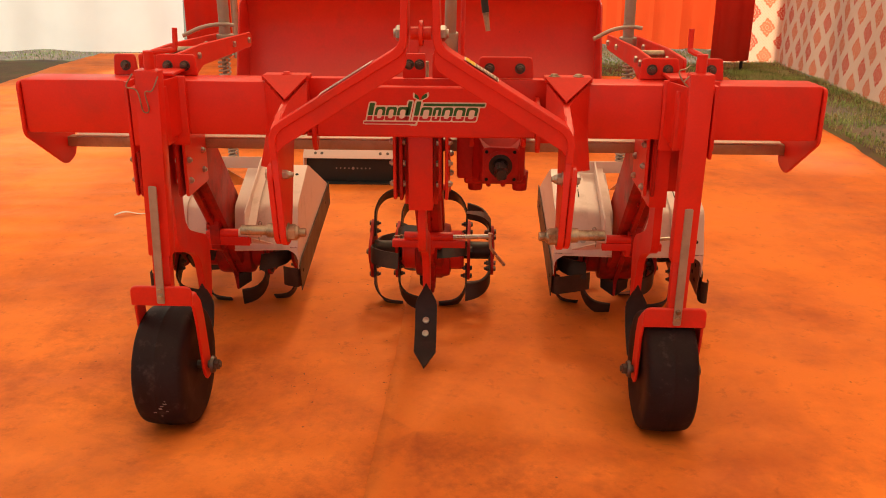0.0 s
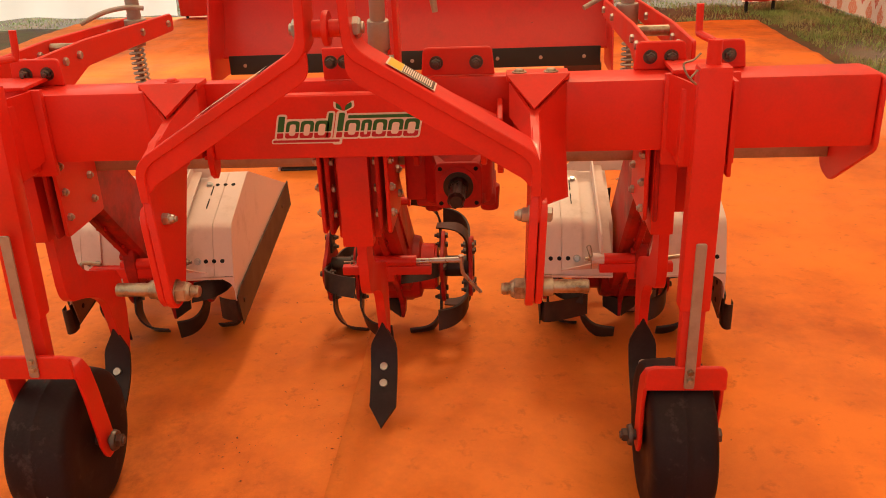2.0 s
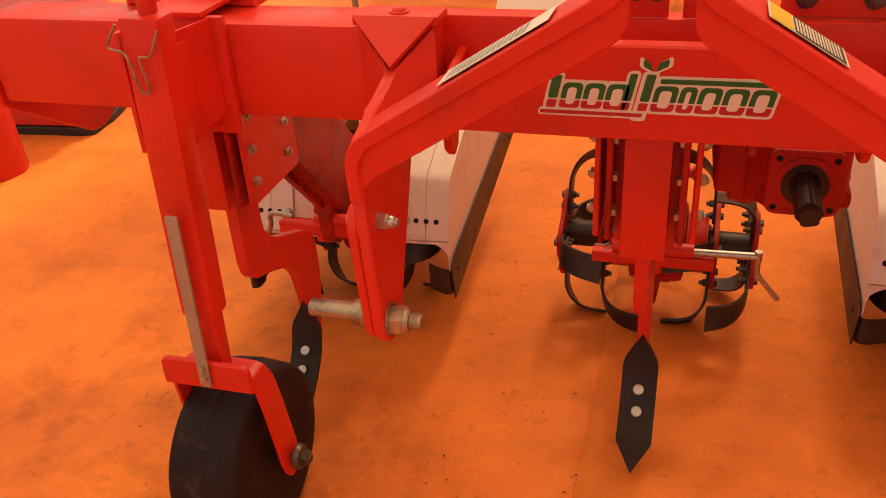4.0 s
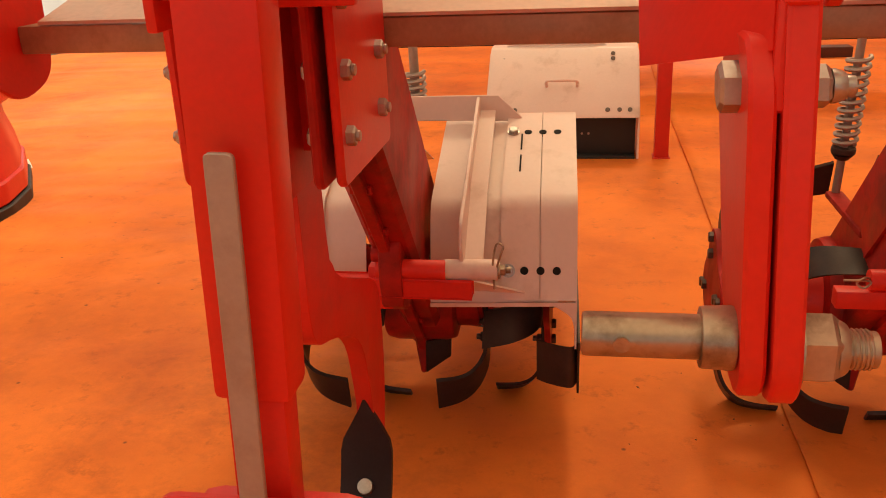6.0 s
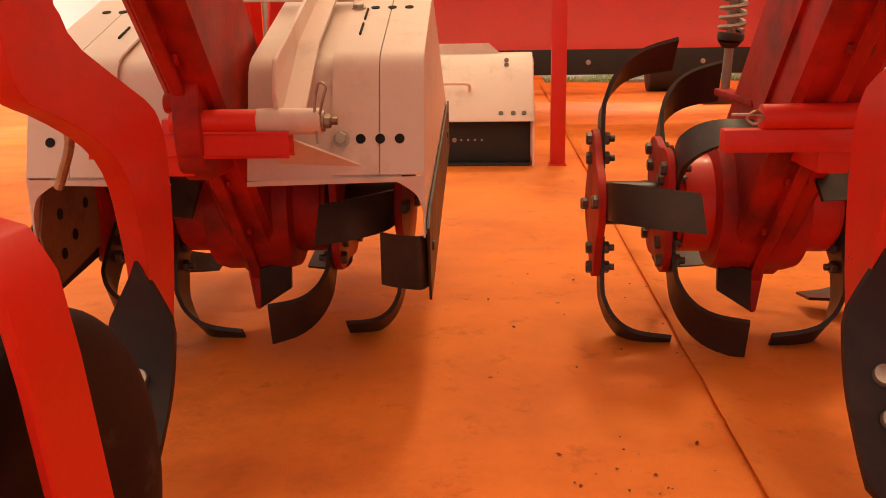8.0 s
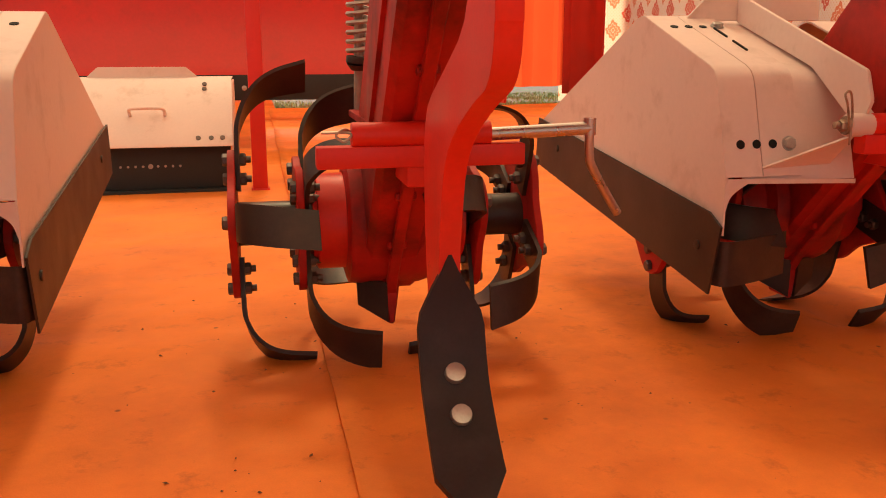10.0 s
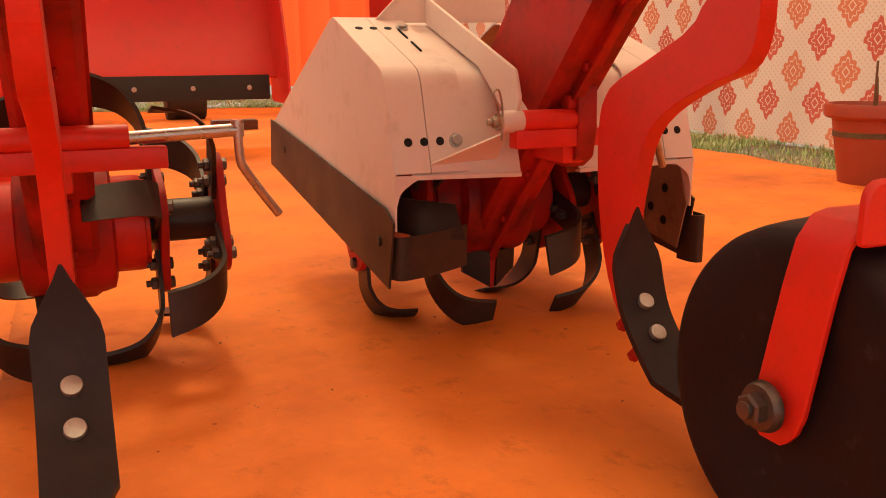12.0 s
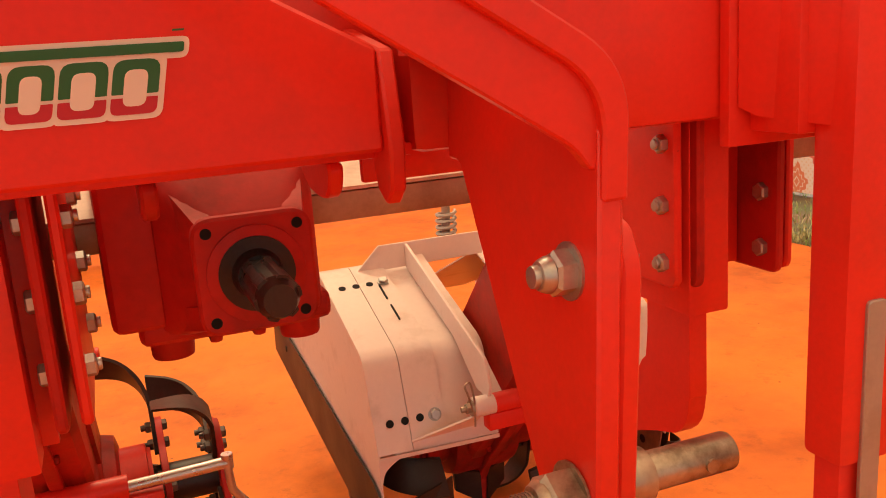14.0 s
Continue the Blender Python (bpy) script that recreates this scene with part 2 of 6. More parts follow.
        cr.inputs["Scale"].default_value, cr.inputs["Detail"].default_value = 1.0, 1.0
        l.new(mp.outputs[0], cr.inputs["Vector"])
        cb = n.new("ShaderNodeBump")
        cb.inputs["Strength"].default_value, cb.inputs["Distance"].default_value = 0.7, deep
        l.new(cr.outputs["Fac"], cb.inputs["Height"])
        l.new(old, cb.inputs["Normal"])
        old = cb.outputs[0]
    l.new(old, b.inputs["Normal"])
    return m


FLOOR = floor_cloth()


def printed_cloth():
    """Peach cloth with a dotted ground and staggered red and orange lozenge ornaments."""
    m = mat("printed_cloth", (0.97, 0.56, 0.33), 0.85, 0, 0.05, 2, 300, 0.1, translucent=0.8)
    nt = m.node_tree
    n, l = nt.nodes, nt.links
    tc = n["Texture Coordinate"]
    sep = n.new("ShaderNodeSeparateXYZ")
    l.new(tc.outputs["Object"], sep.inputs[0])

    def op(kind, a, b=0.0, c=0.0):
        q = n.new("ShaderNodeMath")
        q.operation = kind
        for k, v in enumerate((a, b, c)):
            if isinstance(v, (int, float)):
                q.inputs[k].default_value = v
            else:
                l.new(v, q.inputs[k])
        return q.outputs[0]

    pu, pv = 0.190, 0.372
    u, v = op("ADD", sep.outputs["X"], sep.outputs["Y"]), sep.outputs["Z"]
    cu = op("DIVIDE", u, pu)
    col = op("FLOOR", cu)
    odd = op("MODULO", op("ABSOLUTE", col), 2.0)
    fu = op("MULTIPLY", op("SUBTRACT", op("FRACT", cu), 0.5), pu)
    fv0 = op("ADD", op("DIVIDE", v, pv), op("MULTIPLY", odd, 0.5))
    fv = op("MULTIPLY", op("SUBTRACT", op("FRACT", fv0), 0.5), pv)
    au, av = op("ABSOLUTE", fu), op("ABSOLUTE", fv)
    d = op("ADD", op("DIVIDE", au, 0.102), op("DIVIDE", av, 0.127))
    ang = op("ARCTAN2", fv, fu)
    wav = op("MULTIPLY", op("SINE", op("MULTIPLY", ang, 10.0)), 0.09)
    dd = op("ADD", d, wav)
    outer = op("LESS_THAN", dd, 1.0)
    ring = op("MULTIPLY", op("GREATER_THAN", dd, 0.60), op("LESS_THAN", dd, 0.68))
    heart = op("MULTIPLY", op("GREATER_THAN", d, 0.20), op("LESS_THAN", d, 0.28))
    keep = op("SUBTRACT", 1.0, op("MAXIMUM", ring, heart))
    motif = op("MULTIPLY", outer, keep)
    g = 0.026
    gu = op("SUBTRACT", op("FRACT", op("DIVIDE", op("ADD", u, v), g * 1.41)), 0.5)
    gv = op("SUBTRACT", op("FRACT", op("DIVIDE", op("SUBTRACT", u, v), g * 1.41)), 0.5)
    dot = op("LESS_THAN", op("ADD", op("MULTIPLY", gu, gu), op("MULTIPLY", gv, gv)), 0.045)
    b = n["Principled BSDF"]
    base = b.inputs["Base Color"].links[0].from_socket
    m1 = n.new("ShaderNodeMix")
    m1.data_type = "RGBA"
    m1.inputs["B"].default_value = (0.92, 0.42, 0.20, 1)
    l.new(op("MULTIPLY", dot, 0.95), m1.inputs["Factor"])
    l.new(base, m1.inputs["A"])
    ink = n.new("ShaderNodeMix")
    ink.data_type = "RGBA"
    ink.inputs["A"].default_value = (0.78, 0.075, 0.028, 1)
    ink.inputs["B"].default_value = (0.88, 0.17, 0.05, 1)
    par = odd
    l.new(op("MULTIPLY", par, 0.9), ink.inputs["Factor"])
    m2 = n.new("ShaderNodeMix")
    m2.data_type = "RGBA"
    l.new(op("MULTIPLY", motif, 0.9), m2.inputs["Factor"])
    l.new(m1.outputs["Result"], m2.inputs["A"])
    l.new(ink.outputs["Result"], m2.inputs["B"])
    l.new(m2.outputs["Result"], b.inputs["Base Color"])
    for q in n:
        if q.type == "BSDF_TRANSLUCENT":
            l.new(m2.outputs["Result"], q.inputs["Color"])
    return m


PRINT = printed_cloth()

# ---- mesh helpers ----
def shape():
    return bmesh.new()


def link(name, bm, material, label="", category="", kind="", group=""):
    me = bpy.data.meshes.new(name)
    bmesh.ops.recalc_face_normals(bm, faces=bm.faces)
    bm.to_mesh(me)
    bm.free()
    for p in me.polygons:
        p.use_smooth = True
    me.set_sharp_from_angle(angle=radians(32))
    for one in (material if isinstance(material, (list, tuple)) else [material]):
        me.materials.append(one)
    return tagged(new(name, me), label, category, group, kind)


def part(name, bm, material, parent, label=""):
    ob = link(name, bm, material, label)
    while parent.parent and parent.parent.parent:
        parent = parent.parent
    ob.parent = parent
    return ob


def thing(name, x, y, z, label, category, group=""):
    ob = new(name)
    ob.location = (x, y, z)
    return tagged(ob, label, category, group)


def join(bm, other):
    me = bpy.data.meshes.new("tmp")
    other.to_mesh(me)
    other.free()
    bm.from_mesh(me)
    bpy.data.meshes.remove(me)
    return bm


def bevelled(b, amount, seg=2, angle=25):
    if amount > 0:
        es = [e for e in b.edges if len(e.link_faces) == 2 and e.calc_face_angle(0) > radians(angle)]
        bmesh.ops.bevel(b, geom=es, offset=amount, segments=seg, affect="EDGES", profile=0.6, clamp_overlap=True)
    return b


def box(bm, x0, x1, y0, y1, z0, z1, bevel=0.003, m=None):
    b = bmesh.new()
    bmesh.ops.create_cube(b, size=1)
    for v in b.verts:
        v.co = Vector(((x0 + x1) / 2 + v.co.x * (x1 - x0), (y0 + y1) / 2 + v.co.y * (y1 - y0), (z0 + z1) / 2 + v.co.z * (z1 - z0)))
    bevelled(b, bevel)
    if m:
        b.transform(m)
    return join(bm, b)


def prism(bm, pts, axis, a0, a1, bevel=0.0025, m=None):
    """A flat outline pushed along an axis. pts: (y, z) for x, (x, z) for y, (x, y) for z."""
    b = bmesh.new()
    put = {"x": lambda p, a: (a, p[0], p[1]), "y": lambda p, a: (p[0], a, p[1]), "z": lambda p, a: (p[0], p[1], a)}[axis]
    lo = [b.verts.new(put(p, a0)) for p in pts]
    hi = [b.verts.new(put(p, a1)) for p in pts]
    b.faces.new(lo)
    b.faces.new(hi[::-1])
    k = len(pts)
    for i in range(k):
        b.faces.new((lo[i], hi[i], hi[(i + 1) % k], lo[(i + 1) % k]))
    bmesh.ops.recalc_face_normals(b, faces=b.faces)
    bevelled(b, bevel, 1, 40)
    if m:
        b.transform(m)
    return join(bm, b)


def cyl(bm, p0, p1, r, r2=None, seg=24, bevel=0.0):
    p0, p1 = Vector(p0), Vector(p1)
    b = bmesh.new()
    bmesh.ops.create_cone(b, cap_ends=True, segments=seg, radius1=r, radius2=r if r2 is None else r2, depth=(p1 - p0).length)
    if bevel:
        es = [e for e in b.edges if len(e.link_faces) == 2 and e.calc_face_angle(0) > radians(50)]
        bmesh.ops.bevel(b, geom=es, offset=bevel, segments=2, affect="EDGES", profile=0.6, clamp_overlap=True)
    b.transform(Matrix.Translation((p0 + p1) / 2) @ (p1 - p0).to_track_quat("Z", "Y").to_matrix().to_4x4())
    return join(bm, b)


def hexa(bm, p, way, r=0.011, h=0.009, washer=0.0, stub=0.0):
    """A hexagon head or nut with chamfer, washer and thread stub at p, facing along way."""
    p, w = Vector(p), Vector(way).normalized()
    base = p
    if washer:
        cyl(bm, p, p + w * 0.002, washer, seg=20)
        base = p + w * 0.002
    cyl(bm, base, base + w * h * 0.8, r, seg=6)
    cyl(bm, base + w * h * 0.8, base + w * h, r, r * 0.82, seg=6)
    if stub:
        cyl(bm, base + w * h, base + w * (h + stub), r * 0.55, seg=12, bevel=0.001)
    return bm


def sweep(bm, path, section, up=(0, 0, 1), closed_ends=True):
    """A section of (side, up) pairs carried along a path of points."""
    b = bmesh.new()
    pts = [Vector(p) for p in path]
    rows = []
    up = Vector(up)
    for i, p in enumerate(pts):
        t = (pts[min(i + 1, len(pts) - 1)] - pts[max(i - 1, 0)]).normalized()
        side = t.cross(up)
        if side.length < 1e-4:
            side = t.cross(Vector((0.01, 1, 0)))
        side.normalize()
        u = side.cross(t).normalized()
        rows.append([b.verts.new(p + side * s + u * h) for s, h in section])
    k = len(section)
    for a, c in zip(rows, rows[1:]):
        for j in range(k):
            b.faces.new((a[j], a[(j + 1) % k], c[(j + 1) % k], c[j]))
    if closed_ends:
        b.faces.new(rows[0][::-1])
        b.faces.new(rows[-1])
    return join(bm, b)


def ring(r, k=10):
    return [(r * math.cos(2 * math.pi * i / k), r * math.sin(2 * math.pi * i / k)) for i in range(k)]


def curve_points(pts, steps=6):
    """A smooth line through points (Catmull-Rom)."""
    p = [Vector(q) for q in pts]
    p = [p[0] * 2 - p[1], *p, p[-1] * 2 - p[-2]]
    out = []
    for i in range(1, len(p) - 2):
        for s in range(steps):
            t = s / steps
            a, b, c, d = p[i - 1], p[i], p[i + 1], p[i + 2]
            out.append(0.5 * (2 * b + (c - a) * t + (2 * a - 5 * b + 4 * c - d) * t * t + (3 * b - a - 3 * c + d) * t ** 3))
    out.append(p[-2])
    return out


def rounded(pts, r, k=4):
    """An outline with its corners rounded by r."""
    out = []
    m = len(pts)
    for i in range(m):
        a, b, c = Vector(pts[i - 1]), Vector(pts[i]), Vector(pts[(i + 1) % m])
        q = r[i] if isinstance(r, (list, tuple)) else r
        if q <= 0:
            out.append(tuple(b))
            continue
        d0, d1 = (a - b), (c - b)
        q0 = min(q, d0.length * 0.45, d1.length * 0.45)
        s, e = b + d0.normalized() * q0, b + d1.normalized() * q0
        for j in range(k + 1):
            t = j / k
            out.append(tuple((1 - t) ** 2 * s + 2 * t * (1 - t) * b + t * t * e))
    return out


def folded(bm, profile, x0, x1, thick=0.003):
    """A sheet folded along a (y, z) line and as wide as x0 to x1."""
    n = len(profile)
    inner = []
    for i in range(n):
        a, c = Vector(profile[max(i - 1, 0)]), Vector(profile[min(i + 1, n - 1)])
        t = (c - a).normalized()
        inner.append((profile[i][0] + t.y * thick, profile[i][1] - t.x * thick))
    return prism(bm, list(profile) + inner[::-1], "x", x0, x1, 0.0)


def helix(bm, p0, p1, r, turns, wire):
    p0, p1 = Vector(p0), Vector(p1)
    q = (p1 - p0).to_track_quat("Z", "Y")
    L = (p1 - p0).length
    pts = [p0 + q @ Vector((r * math.cos(a), r * math.sin(a), L * i / (turns * 12)))
           for i in range(turns * 12 + 1) for a in [2 * math.pi * i / 12]]
    return sweep(bm, pts, ring(wire, 6), (p1 - p0).normalized())


# ---- the setting ----
def ground():
    bm = shape()
    box(bm, -60, 60, -60, 60, -0.4, -0.085, 0)
    link("ground", bm, SOIL, "lawn soil with thin dry grass round the floor cloth", "ground", "structure")


# hollows pressed into the cloth by the blades
DENTS = ((0.89, 1.00, 0.085, 0.016), (0.62, 0.98, 0.10, 0.010), (-0.62, 1.0, 0.10, 0.010), (-0.98, 0.98, 0.09, 0.010), (0.2, 1.0, 0.09, 0.008), (-0.2, 0.96, 0.10, 0.009))


def cloth_sheet(name, x0, x1, y0, y1, seed, label, lift=0.0):
    """One strip of floor cloth with gentle swells and creases."""
    bm = shape()
    nx, ny = max(2, int((x1 - x0) / 0.05)), int((y1 - y0) / 0.05)
    grid = []
    for j in range(ny + 1):
        row = []
        for i in range(nx + 1):
            x, y = x0 + (x1 - x0) * i / nx, y0 + (y1 - y0) * j / ny
            h = 0.006 * noise.noise(Vector((x * 1.1, y * 1.6, seed)))
            h += 0.0035 * noise.noise(Vector((x * 0.6, y * 5.0, seed + 5)))
            far = max(0.0, math.hypot(x * 0.6, y - 0.6) - 1.6)
            h *= 0.5 + min(2.5, far)
            side = max(0.0, min(1.0, (-x - 0.9) / 0.8)) * max(0.0, min(1.0, (y - 0.2) / 0.8)) * max(0.0, min(1.0, (5.0 - y) / 2))
            h += side * 0.026 * abs(noise.noise(Vector((x * 0.7 + y * 0.5, y * 3.2 - x * 0.8, seed + 2))))
            edge = 0.03 * noise.noise(Vector((x * 1.3, y * 1.3, seed + 9)))
            ex = edge if i in (0, nx) and abs(x) > 2 else 0
            ey = edge * 2 if j == ny else 0
            for wx, wy in ((-0.776, 0.157), (0.778, 0.189)):
                q = ((x - wx) / 0.16) ** 2 + ((y - wy) / 0.17) ** 2
                h -= 0.062 * math.exp(-q * 0.5) if q < 16 else 0
            for wx, wy, r, deep in DENTS:
                q = ((x - wx) ** 2 + (y - wy) ** 2) / (r * r)
                if q < 9:
                    h += deep * (math.exp(-q * 2.2) * -1.0 + 0.45 * math.exp(-(math.sqrt(q) - 1.5) ** 2 * 4))
            if i == 0 and lift > 0:
                h += 0.004 + 0.006 * abs(noise.noise(Vector((0.3, y * 1.7, 4.0))))
                ex += 0.012 * noise.noise(Vector((2.0, y * 0.8, 6.0)))
            row.append(bm.verts.new((x + ex, y + ey, h + lift - 0.004)))
        grid.append(row)
    for j in range(ny):
        for i in range(nx):
            bm.faces.new((grid[j][i], grid[j][i + 1], grid[j + 1][i + 1], grid[j + 1][i]))
    ob = link(name, bm, FLOOR, label, "floor cloth", "structure")
    mod = ob.modifiers.new("thickness", "SOLIDIFY")
    mod.thickness = 0.004
    mod.offset = -1
    return ob


def curtain(name, a, b, z0, z1, material, label, depth=0.06, wave=0.5, seed=0.0, sag=0.0):
    """A hanging cloth from a to b (x, y) with vertical folds."""
    bm = shape()
    a, b = Vector((*a, 0)), Vector((*b, 0))
    L = (b - a).length
    t = (b - a).normalized()
    nrm = Vector((-t.y, t.x, 0))
    k, nz = max(8, int(L / 0.06)), 14
    grid = []
    for i in range(k + 1):
        s = L * i / k
        row = []
        for j in range(nz + 1):
            f = j / nz
            d = depth * (math.sin(s / wave * 6.28 + 1.5 * noise.noise(Vector((s * 0.7, 0, seed)))) * 0.6
                         + 0.8 * noise.noise(Vector((s * 2.2, f * 1.2, seed + 3))))
            z = z0 + (z1 - z0) * f + (0.05 * noise.noise(Vector((s * 0.9, 1, seed))) if j == 0 else 0)
            lean = sag * (1 - f) ** 2 * 1.0
            row.append(bm.verts.new(a + t * s + nrm * (d + lean) + Vector((0, 0, z))))
        grid.append(row)
    for i in range(k):
        for j in range(nz):
            bm.faces.new((grid[i][j], grid[i + 1][j], grid[i + 1][j + 1], grid[i][j + 1]))
    return link(name, bm, material, label, "tent wall", "structure")


ground()
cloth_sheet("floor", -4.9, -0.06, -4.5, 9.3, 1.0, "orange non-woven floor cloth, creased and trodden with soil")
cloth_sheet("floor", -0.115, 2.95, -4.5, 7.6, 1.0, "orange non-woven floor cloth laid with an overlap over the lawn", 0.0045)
curtain("wall_north", (-9.5, 9.6), (-3.75, 9.6), 0.02, 4.2, CLOTHW, "white tent cloth hanging in loose folds", 0.08, 0.9, 1.0, -0.3)
curtain("wall_north", (-3.2, 9.5), (3.4, 9.5), 0.12, 4.2, CLOTHO, "bright orange tent cloth with daylight behind it", 0.11, 0.38, 2.0)
curtain("wall_east", (4.15, 10.0), (4.15, -6.0), -0.08, 4.2, PRINT, "peach printed tent cloth with red lozenge ornaments", 0.02, 1.6, 3.0)
curtain("wall_north", (3.3, 9.6), (4.2, 9.6), -0.08, 4.2, PRINT, "peach printed tent cloth in the far corner", 0.02, 1.6, 8.0)
curtain("wall_west", (-9.5, -6.0), (-9.5, 9.6), 0.02, 4.2, CLOTHW, "white tent cloth wall", 0.08, 0.9, 4.0)
# unseen wall; the opening below 1.5 m is added to light the front faces
curtain("wall_south", (4.15, -6.0), (-9.5, -6.0), 1.5, 4.2, CLOTHW, "white tent cloth wall", 0.08, 0.9, 5.0)


def ceiling(material, thin, label):
    bm = shape()
    grid = []
    for j in range(40):
        row = []
        for i in range(36):
            x, y = -9.6 + 13.55 * i / 35, -6.1 + 15.9 * j / 39
            row.append(bm.verts.new((x, y, 4.2 + 0.12 * math.sin(x * 1.6) + 0.1 * noise.noise(Vector((x, y, 7))))))
        grid.append(row)
    # gaps between the cloths, through which the sun falls on the floor
    gaps = ((0.9, 8.35, 0.42, 0.22), (-0.1, 8.35, 0.3, 0.2), (-2.75, 7.2, 0.2, 0.3), (3.0, 6.55, 0.2, 0.2))
    for j in range(39):
        for i in range(35):
            quad = (grid[j][i], grid[j][i + 1], grid[j + 1][i + 1], grid[j + 1][i])
            mid = (quad[0].co + quad[2].co) / 2
            if (mid.x < -2.0) != thin or any(abs(mid.x - x) < a and abs(mid.y - y) < b for x, y, a, b in gaps):
                continue
            bm.faces.new(quad)
    bmesh.ops.delete(bm, geom=[v for v in bm.verts if not v.link_faces], context="VERTS")
    link("ceiling", bm, material, label, "ceiling", "structure")


ceiling(CANOPY, False, "pale pink canopy cloth of the tent")
# added panel: lets extra sun through on the left, out of view
ceiling(CANOPYT, True, "unseen thin pale canopy cloth, added to brighten one side of the tent")


def drape_column(name, x, y, w, label):
    """A pole dressed in red cloth, standing on short dark legs."""
    root = thing(name, x, y, 0, label, "tent column")
    bm = shape()
    pts = []
    for i in range(48):
        a = 2 * math.pi * i / 48
        r = w / 2 * (1 + 0.10 * math.sin(a * 7) + 0.05 * math.sin(a * 3 + 1))
        pts.append((r * math.cos(a), r * 0.6 * math.sin(a)))
    prism(bm, pts, "z", 0.05, 4.1, 0)
    part("drape", bm, CLOTHR, root)
    for dx in (-w * 0.35, w * 0.35):
        bm = shape()
        cyl(bm, (dx, 0, -0.085), (dx, 0, 0.2), 0.02, seg=10)
        part("leg", bm, RUBBER, root, "dark short leg")
    return root


drape_column("tent_column", 3.28, 8.75, 0.43, "red cloth-dressed tent column on short dark legs")
drape_column("tent_column", -3.35, 9.1, 0.55, "red cloth-dressed tent column beside the white cloth")


def tent_pole(x, y):
    bm = shape()
    cyl(bm, (x, y, -0.085), (x, y, 4.1), 0.045, seg=16)
    link("tent_pole", bm, GALV, "grey steel tent pole", "tent pole")


tent_pole(-2.95, 9.0)


def grass_patch(name, x0, x1, y0, y1, count, seed):
    """Thin tufts, one object: many bent blades."""
    rng = random.Random(seed)
    vs, fs = [], []
    for _ in range(count):
        x, y = rng.uniform(x0, x1), rng.uniform(y0, y1)
        if noise.noise(Vector((x * 1.3, y * 1.3, 3))) + 0.5 < rng.random() * 0.9:
            continue
        h, a, w = rng.uniform(0.015, 0.05), rng.uniform(0, 6.28), rng.uniform(0.002, 0.005)
        dx, dy = math.cos(a), math.sin(a)
        bend = rng.uniform(0.1, 0.9) * h
        k = len(vs)
        vs += [(x - dy * w, y + dx * w, -0.085), (x + dy * w, y - dx * w, -0.085),
               (x + dx * bend * 0.4 - dy * w * 0.7, y + dy * bend * 0.4 + dx * w * 0.7, -0.085 + h * 0.6),
               (x + dx * bend * 0.4 + dy * w * 0.7, y + dy * bend * 0.4 - dx * w * 0.7, -0.085 + h * 0.6),
               (x + dx * bend, y + dy * bend, -0.085 + h)]
        fs += [(k, k + 1, k + 3, k + 2), (k + 2, k + 3, k + 4)]
    me = bpy.data.meshes.new(name)
    me.from_pydata(vs, [], fs)
    me.materials.append(GRASS)
    tagged(new(name, me), "thin patchy green and straw-dry lawn grass", "grass", "", "stuff")


grass_patch("grass", 3.2, 4.2, 0.5, 9.6, 30000, 1)
grass_patch("grass", -0.2, 4.0, 7.8, 11.5, 30000, 2)
grass_patch("grass", -8.5, -0.2, 9.25, 11.0, 9000, 3)


# ---- the cultivator ----
cultivator = thing("row_cultivator", 0, 0.2, 0, "bright red three-row rotary cultivator with black tines and white hoods", "cultivator")
cultivator.matrix_world = Matrix()
R = cultivator

YB, ZB0, ZB1, YB1 = 0.225, 0.872, 1.036, 0.345
bm = shape()
box(bm, -0.345, 0.385, 0.302, YB1 - 0.001, ZB0 + 0.0005, ZB1 - 0.001, 0.003)
beam = part("main_beam", bm, RED, R, "red steel beam of two square tubes and an open middle")
for x0, x1 in ((-1.196, -0.340), (0.380, 1.170)):
    bm = shape()
    box(bm, x0, x1, YB, YB1, ZB0, ZB1, 0.013)
    part("beam_tube", bm, RED, beam)
bm = shape()
box(bm, -0.339, 0.379, 0.226, 0.3015, ZB0 + 0.0005, ZB0 + 0.011, 0.002)
part("bottom_flange", bm, RED, beam)
for s in (-1, 1):
    bm = shape()
    x = 1.175 if s > 0 else -1.201
    prism(bm, rounded([(0.217, 1.030), (0.217, 0.866), (0.455, 0.715), (0.535, 0.735), (0.54, 0.86), (0.36, 1.030)], [0.02, 0.02, 0.03, 0.05, 0.03, 0.03]),
          "x", x - 0.005, x + 0.005)
    part("end_plate", bm, RED, R)
bm = shape()
box(bm, -1.195, 1.169, 0.472, 0.512, 0.774, 0.808, 0.003)
drive = part("drive_shaft", bm, BARE, R, "unpainted square steel drive shaft")
bm = shape()
prism(bm, [(0.472, 0.8095), (0.552, 0.830), (0.552, 0.834), (0.472, 0.8135)], "x", -1.165, 1.155, 0.0)
part("cover_strip", bm, GREYW, drive, "pale worn strip along the shaft")

# hitch: a bent wide plate, with doubled lower arms
HX = 0.020


